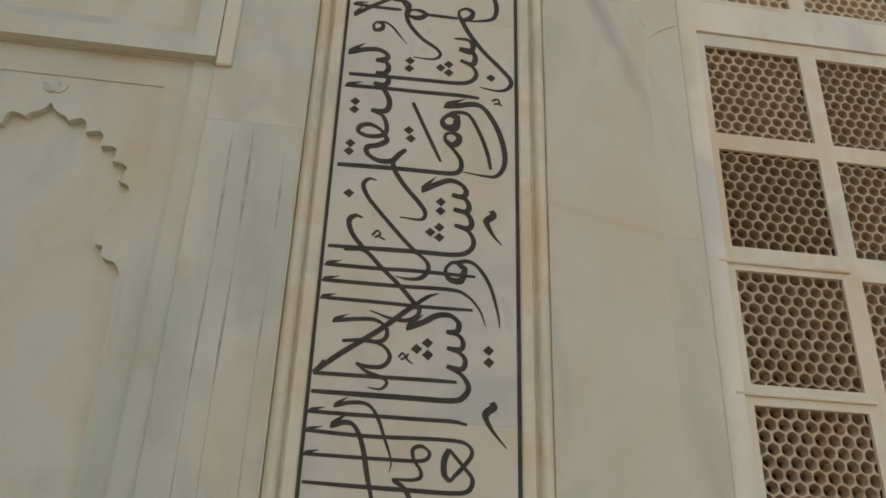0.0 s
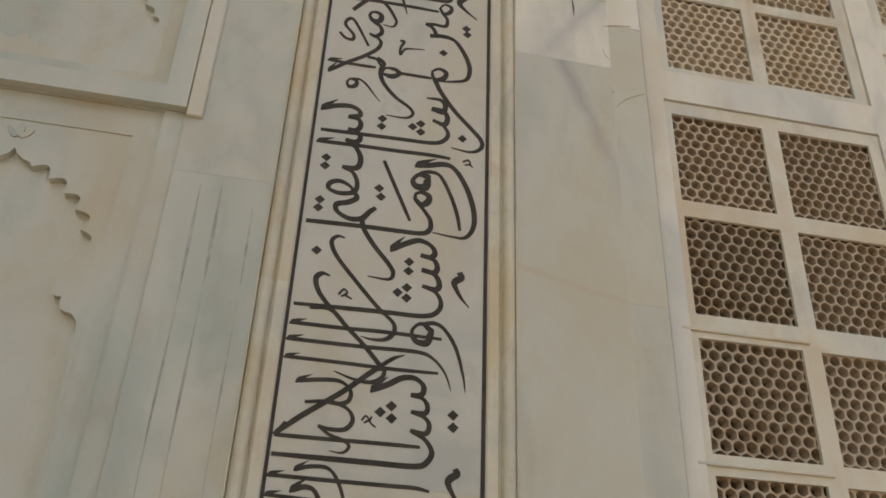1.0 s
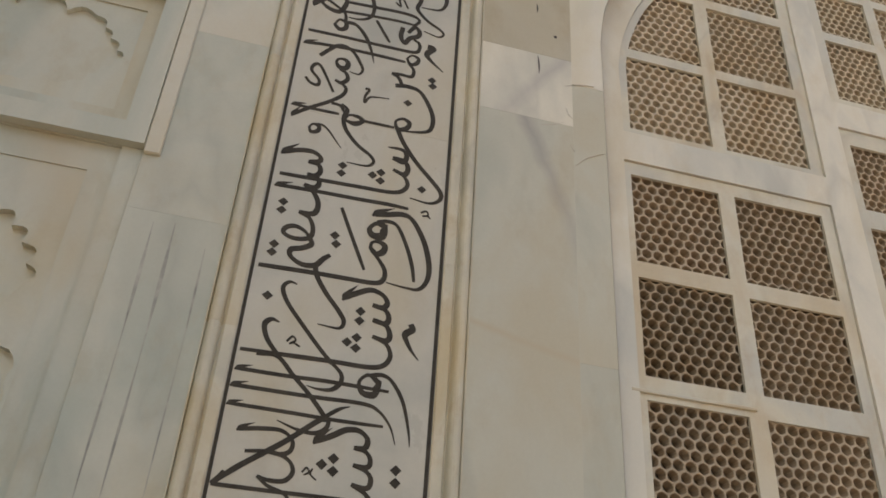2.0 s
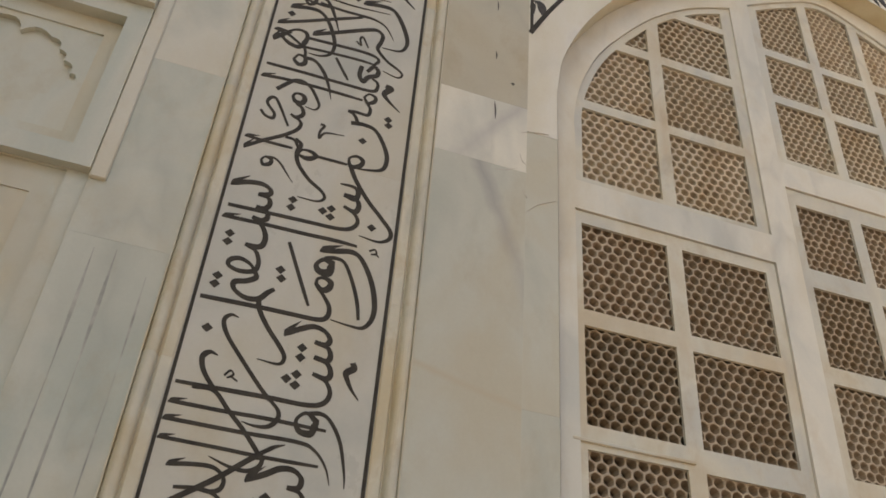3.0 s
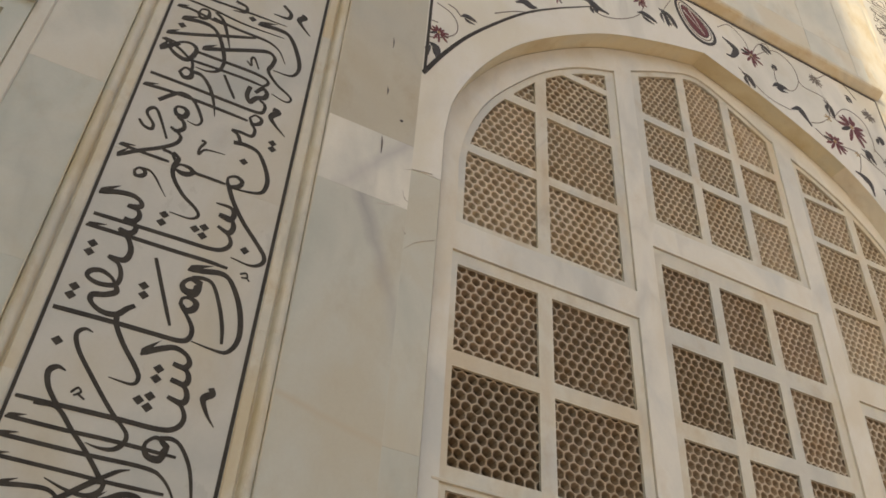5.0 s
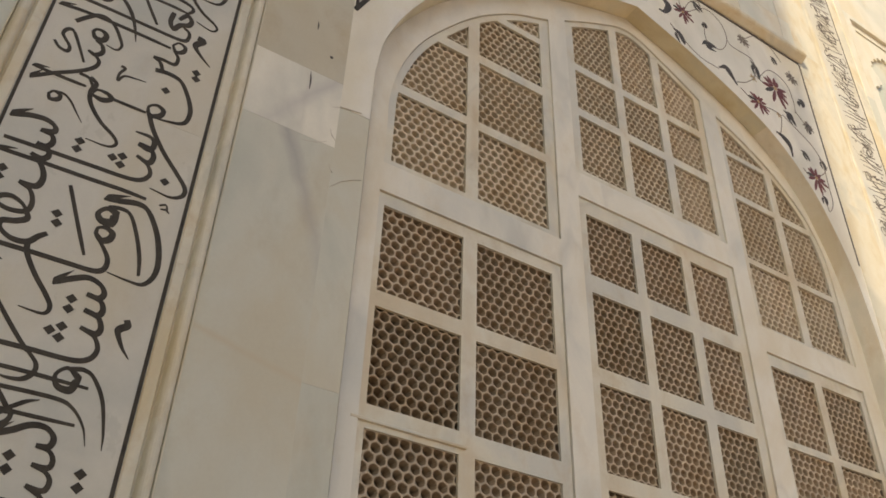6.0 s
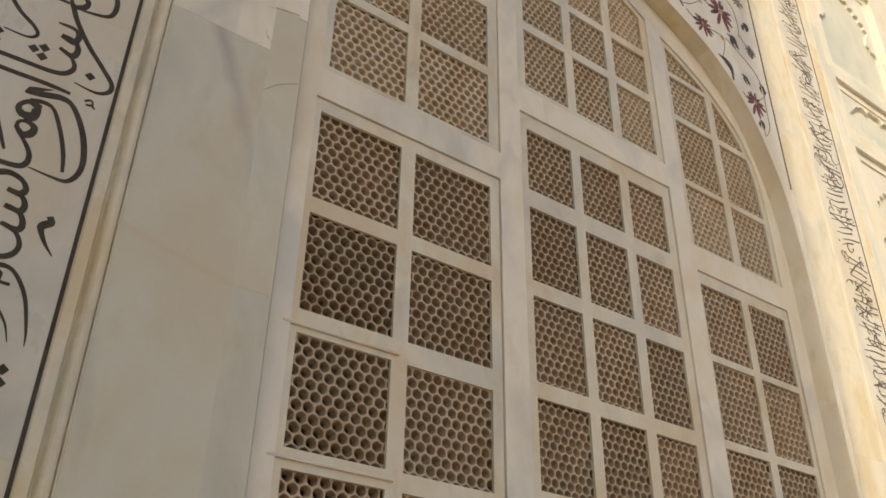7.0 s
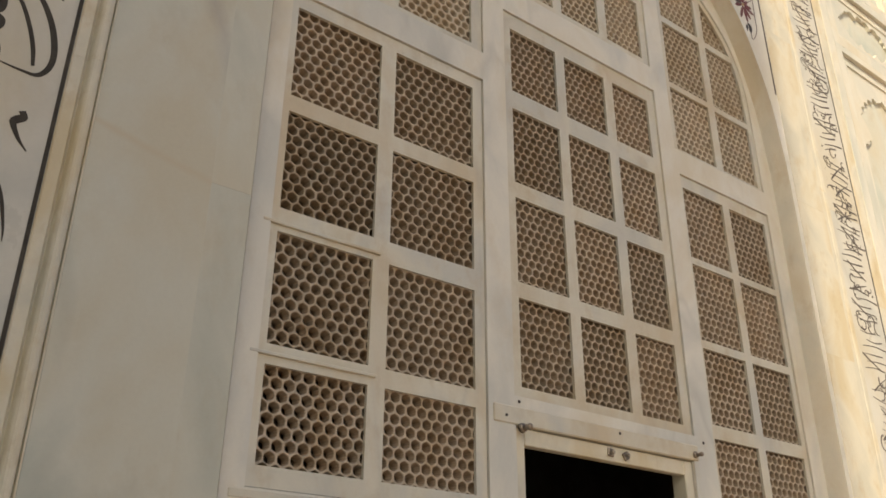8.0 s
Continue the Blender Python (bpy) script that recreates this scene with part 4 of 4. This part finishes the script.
for u, v in ((0.268, 2.341), (0.296, 2.360), (0.298, 2.327), (0.459, 2.352), (0.460, 2.319), (0.318, 2.791), (0.318, 2.761), (0.316, 2.708), (0.291, 2.690), (0.317, 2.676), (0.056, 2.790), (0.215, 3.025), (0.222, 2.996), (0.302, 3.271), (0.327, 3.287), (0.328, 3.255), (0.461, 3.254), (0.050, 3.108), (0.049, 3.078), (0.047, 2.958), (0.045, 2.930), (0.206, 3.284), (0.205, 3.254), (0.061, 4.097), (0.282, 4.282), (0.463, 3.720), (0.467, 3.694), (0.388, 3.595)):
    dot(u, v)


def border(x, w, z0, z1, owner, mat=M_INK):
    return under(part("border", block(x - w / 2, x + w / 2, FACE - 0.0008, WALL + 0.004, z0, z1, bevel=0), mat, None, "black stone border line"), owner)


border(-1.2095, 0.0092, 0.9, 8.6, inscription)
border(-0.669, 0.0106, 0.9, 8.6, inscription)

# band on the other side of the arch: strokes too oblique to read, as plain bars and bows
inscription_far = tagged(thing("inscription", (3.43, WALL, 1.9)), "sunlit band of dense black inlaid strokes in white marble", "inscription")
border(3.590, 0.009, 0.9, 8.6, inscription_far, M_GRAPH)
rnd = random.Random(11)
z = 1.7
while z < 7.7:
    # a sheaf of long strokes side by side
    n = rnd.randint(3, 6)
    lean, step, w = rnd.uniform(-0.035, 0.045), rnd.uniform(0.03, 0.042), rnd.uniform(0.0055, 0.0085)
    for i in range(n):
        a, b = rnd.uniform(0.015, 0.1), rnd.uniform(0.2, 0.295)
        zz, bend = z + i * step, rnd.uniform(-0.012, 0.012)
        bm = ribbon(bmesh.new(), spline([(3.285 + a, zz), (3.285 + (a + b) / 2, zz + lean * 0.4 + bend), (3.285 + b, zz + lean)], 6), lambda s, d: w * (0.5 + 0.7 * s), FACE - 0.00005 * (i % 5), 0.004)
        under(part("stroke", bm, M_SUNLIT_INLAY), inscription_far)
    # one or two strokes that cross the sheaf
    for i in range(rnd.randint(1, 2)):
        a, rise, w = rnd.uniform(0.02, 0.1), rnd.choice((-1, 1)) * rnd.uniform(0.05, 0.14), rnd.uniform(0.0065, 0.0095)
        z0 = z + rnd.uniform(0.0, n * step)
        bm = ribbon(bmesh.new(), spline([(3.285 + a, z0), (3.285 + a + 0.08, z0 + rise * 0.55), (3.285 + a + 0.16, z0 + rise)], 6), lambda s, d: w * (1.15 - 0.6 * s), FACE - 0.0004 - 0.00005 * i, 0.004)
        under(part("stroke", bm, M_SUNLIT_INLAY), inscription_far)
    z += n * step + 0.01
    # bowls and hooks between the sheaves
    for i in range(rnd.randint(5, 8)):
        cx, cz, r = 3.285 + rnd.uniform(0.04, 0.25), z + rnd.uniform(-0.07, 0.05), rnd.uniform(0.014, 0.042)
        a0, sweep, w = rnd.uniform(0, 6.28), rnd.uniform(2.2, 4.6), rnd.uniform(0.006, 0.0095)
        pts = [(cx + r * math.cos(a0 + sweep * k / 6) * (0.8 + 0.06 * k), cz + r * 1.1 * math.sin(a0 + sweep * k / 6)) for k in range(7)]
        pts = [(min(max(a, 3.292), 3.578), b) for a, b in pts]
        bm = ribbon(bmesh.new(), spline(pts, 4), lambda s, d: w * (1.1 - 0.75 * s), FACE - 0.0003 - 0.00005 * i, 0.004)
        under(part("stroke", bm, M_SUNLIT_INLAY), inscription_far)
    for i in range(rnd.randint(2, 4)):
        dot(rnd.uniform(0.03, 0.27), z + rnd.uniform(-0.08, 0.06), 0.008, inscription_far, 3.285)
    z += rnd.uniform(0.02, 0.06)

# ---- flowers inlaid in the spandrels ----
spandrel = tagged(thing("spandrel_inlay", (1.4, WALL, 5.6)), "spandrel inlay of red flowers, dark leaves and thin vines", "inlay")
layer = [0]


def laid():
    layer[0] += 1
    return FACE - 0.00005 * (layer[0] % 13)


def vine(*points):
    bm = ribbon(bmesh.new(), spline(points, 7), lambda s, d: 0.0055 - 0.0015 * s, laid(), 0.003)
    return under(part("vine", bm, M_VINE), spandrel)


def leaf(w, a, b):
    """A pointed leaf with a bent back and a notch."""
    a, b = Vector(a), Vector(b)
    n = Vector((-(b - a).y, (b - a).x)).normalized()
    mid = a.lerp(b, 0.45) + n * w * 0.5
    line = spline([a, mid, b, b + (b - a) * 0.16 - n * w * 0.3], 6)
    bm = ribbon(bmesh.new(), line, lambda s, d: w * (0.06 + 0.94 * math.sin(math.pi * min(1.0, s * 1.06)) ** 1.4 * (1.15 - 0.6 * s)), laid(), 0.003)
    lobe = spline([a.lerp(b, 0.3), a.lerp(b, 0.5) - n * w * 0.55, a.lerp(b, 0.95) - n * w * 0.95], 5)
    ribbon(bm, lobe, lambda s, d: w * (0.08 + 0.5 * math.sin(math.pi * min(1.0, s * 1.05))), laid(), 0.003)
    return under(part("leaf", bm, M_GREEN), spandrel)


def curl(*points):
    bm = ribbon(bmesh.new(), spline(points, 8), lambda s, d: 0.012 + 0.042 * math.sin(math.pi * s) ** 2 * (1.0 - 0.25 * s), laid(), 0.003)
    return under(part("curled_leaf", bm, M_GREEN), spandrel)


def flower(place, r, mat, seed):
    g = random.Random(seed)
    n = 11 if r > 0.05 else 6
    turn = g.uniform(0, 1)
    x, z = place
    core = []
    for k in range(10):
        core.append((x + r * 0.12 * math.cos(k * 0.6283), z + r * 0.12 * math.sin(k * 0.6283)))
    bm = prism(bmesh.new(), core, laid() - 0.0008, WALL + 0.002)
    holder = under(part("flower", bm, M_YELLOW if mat is M_RED else M_VINE, None, "red-petalled inlaid flower" if mat is M_RED else "dull brown inlaid flower"), spandrel)
    for k in range(n):
        a = turn + 2 * math.pi * k / n + g.uniform(-0.12, 0.12)
        l = r * (0.92 - 0.2 * math.sin(a)) * g.uniform(0.8, 1.1)
        d = Vector((math.cos(a), math.sin(a)))
        line = spline([Vector(place) + d * r * 0.16, Vector(place) + d * l * 0.6, Vector(place) + d * l], 5)
        bm = ribbon(bmesh.new(), line, lambda s, d_: r * (0.05 + 0.17 * math.sin(math.pi * min(1, s * 0.95 + 0.02)) ** 0.8), laid(), 0.003)
        p = part("petal", bm, M_GREEN if (mat is M_RED and k % 6 == 5) else mat, None)
        p.parent = holder
        p.matrix_parent_inverse = holder.matrix_basis.inverted()
    return holder


def bud(a, b):
    """A pointed bud of nested shells: dark rim, pale gap, red heart."""
    a, b = Vector(a), Vector(b)
    ax = (b - a)
    n = Vector((-ax.y, ax.x)).normalized()
    l = ax.length

    def shell(k, w):
        pts = []
        for i in range(24):
            t = 2 * math.pi * i / 24
            u = 0.5 - 0.5 * k * math.cos(t)
            pts.append(a + ax * u + n * w * math.sin(t) * (1.1 - 0.35 * math.cos(t)))
        return [(p.x, p.y) for p in pts]

    for i, (k, w, m) in enumerate(((1.2, l * 0.33, M_GREEN), (1.06, l * 0.265, M_WHITE), (0.98, l * 0.24, M_VINE), (0.93, l * 0.215, M_WHITE), (0.84, l * 0.195, M_GRAPH), (0.8, l * 0.175, M_RED))):
        under(part("bud_shell", prism(bmesh.new(), shell(k, w), FACE - 0.0007 * (i + 1), WALL + 0.002), m), spandrel)
    for side in (-0.055, 0.05):
        bm = ribbon(bmesh.new(), spline([a + ax * 0.22 + n * l * side * 1.6, a + ax * 0.5 + n * l * side * 0.9, a + ax * 0.85], 5), lambda s, d: 0.007 * (1.2 - s), FACE - 0.0052 - 0.0002 * (side > 0), 0.003)
        under(part("bud_line", bm, M_WHITE), spandrel)


vine((1.598, 5.930), (1.702, 6.014), (1.801, 5.936), (1.823, 5.819))
vine((1.831, 5.813), (1.906, 5.954), (1.991, 6.022), (2.011, 5.965))
vine((1.817, 5.789), (2.046, 5.993), (2.178, 5.945), (2.202, 5.812), (2.137, 5.685), (2.059, 5.652), (1.998, 5.685), (2.007, 5.824))
vine((1.696, 5.623), (1.885, 5.482), (2.060, 5.466))
vine((2.204, 5.445), (2.298, 5.498), (2.403, 5.618), (2.411, 5.764), (2.240, 5.773), (2.202, 5.812))
vine((2.403, 5.618), (2.493, 5.595), (2.581, 5.610))
vine((2.227, 5.410), (2.328, 5.358), (2.546, 5.378), (2.547, 5.290), (2.511, 5.194))
vine((2.578, 5.386), (2.685, 5.330), (2.805, 5.252), (2.864, 5.146), (2.860, 4.956), (2.852, 4.826), (2.795, 4.740), (2.786, 4.801))
vine((2.423, 5.605), (2.570, 5.766), (2.711, 5.735), (2.743, 5.586), (2.727, 5.480))
vine((2.733, 5.498), (2.796, 5.421), (2.802, 5.353))
vine((2.380, 5.934), (2.532, 6.062), (2.649, 6.026), (2.725, 5.937))
vine((2.759, 4.982), (2.690, 4.962), (2.646, 4.997))
vine((2.759, 4.982), (2.847, 5.049), (2.908, 5.131))
vine((-0.215, 4.646), (-0.149, 4.684), (-0.092, 4.748), (-0.088, 4.823), (-0.126, 4.877), (-0.194, 4.901))
vine((-0.212, 4.710), (-0.216, 4.759), (-0.181, 4.768))
vine((-0.072, 4.884), (-0.100, 4.917), (-0.139, 4.930))
vine((0.101, 5.028), (0.202, 5.111), (0.315, 5.180))
vine((0.667, 5.472), (0.738, 5.448), (0.872, 5.511), (0.998, 5.636), (1.053, 5.790))
vine((1.259, 5.711), (1.206, 5.715), (1.182, 5.791), (1.256, 5.952))
vine((-0.214, 4.632), (-0.215, 4.585))
vine((2.372, 5.382), (2.411, 5.324))
vine((2.793, 5.829), (2.789, 5.895))
leaf(0.045, (1.712, 5.594), (1.788, 5.519))
leaf(0.040, (1.949, 5.609), (2.061, 5.658))
leaf(0.035, (1.921, 5.980), (2.008, 5.952))
leaf(0.030, (1.997, 5.838), (2.021, 5.802))
leaf(0.040, (2.388, 5.750), (2.440, 5.629))
leaf(0.035, (2.604, 5.438), (2.689, 5.369))
leaf(0.050, (2.803, 5.645), (2.834, 5.602))
leaf(0.030, (2.671, 5.149), (2.732, 5.104))
leaf(0.035, (2.842, 5.167), (2.881, 5.101))
leaf(0.035, (2.761, 4.848), (2.787, 4.794))
leaf(0.030, (2.818, 5.456), (2.826, 5.365))
leaf(0.030, (-0.075, 4.882), (-0.005, 4.900))
leaf(0.045, (-0.220, 4.612), (-0.175, 4.553))
leaf(0.040, (0.983, 5.646), (1.102, 5.651))
leaf(0.040, (1.167, 5.801), (1.259, 5.711))
leaf(0.040, (0.660, 5.487), (0.706, 5.463))
leaf(0.030, (2.619, 5.926), (2.668, 5.887))
curl((1.619, 5.849), (1.672, 5.822), (1.709, 5.784), (1.668, 5.706), (1.623, 5.696))
curl((2.064, 5.483), (2.128, 5.520), (2.163, 5.478), (2.201, 5.414))
curl((2.473, 5.192), (2.529, 5.176), (2.572, 5.135), (2.575, 5.049))
curl((0.600, 5.500), (0.655, 5.522), (0.715, 5.498), (0.785, 5.491))
curl((0.215, 5.195), (0.262, 5.228), (0.305, 5.222), (0.335, 5.232))
leaf(0.034, (1.150, 5.800), (1.205, 5.690))
flower((1.014, 5.775), 0.055, M_RED, 10)
flower((0.458, 5.400), 0.045, M_RED, 11)
flower((-0.173, 4.703), 0.055, M_RED, 0)
flower((1.831, 5.813), 0.085, M_RED, 1)
flower((2.581, 5.610), 0.130, M_RED, 2)
flower((2.371, 5.377), 0.090, M_RED, 3)
flower((2.755, 4.972), 0.100, M_RED, 4)
flower((2.793, 5.829), 0.060, M_VINE, 5)
flower((2.366, 5.920), 0.060, M_VINE, 6)
flower((2.543, 5.367), 0.030, M_YELLOW, 7)
flower((2.379, 5.584), 0.035, M_YELLOW, 8)
bud((1.318, 5.977), (1.499, 5.725))
flower((2.826, 5.422), 0.055, M_VINE, 9)
leaf(0.03, (2.642, 5.449), (2.679, 5.397))
leaf(0.03, (2.412, 5.734), (2.431, 5.664))
leaf(0.026, (2.051, 5.657), (1.988, 5.638))
# black line round the spandrels: broad at the springing, thinning along the arch
line = spline([(-0.226, 4.405), (-0.13, 4.600), (-0.001, 4.812), (0.234, 5.108), (0.44, 5.300), (0.70, 5.50)], 8)
under(part("border", ribbon(bmesh.new(), line, lambda s, d: 0.019 * (1 - s) ** 0.8 + 0.003, FACE - 0.001, 0.004), M_INK, None, "tapering black stone line"), spandrel)
under(part("border", block(-0.227, -0.214, FACE - 0.0009, WALL + 0.004, 4.415, 6.05, bevel=0), M_INK, None, "black stone line"), spandrel)
# border line under the ledge, thickened to paint in the ledge's shadow
under(part("border", block(-0.21, 2.93, FACE - 0.0009, WALL + 0.004, 6.034, 6.054, bevel=0), M_GRAPH, None, "dark stone line"), spandrel)
under(part("border", block(2.926, 2.938, FACE - 0.0009, WALL + 0.004, 4.42, 6.034, bevel=0), M_GRAPH, None, "dark stone line"), spandrel)
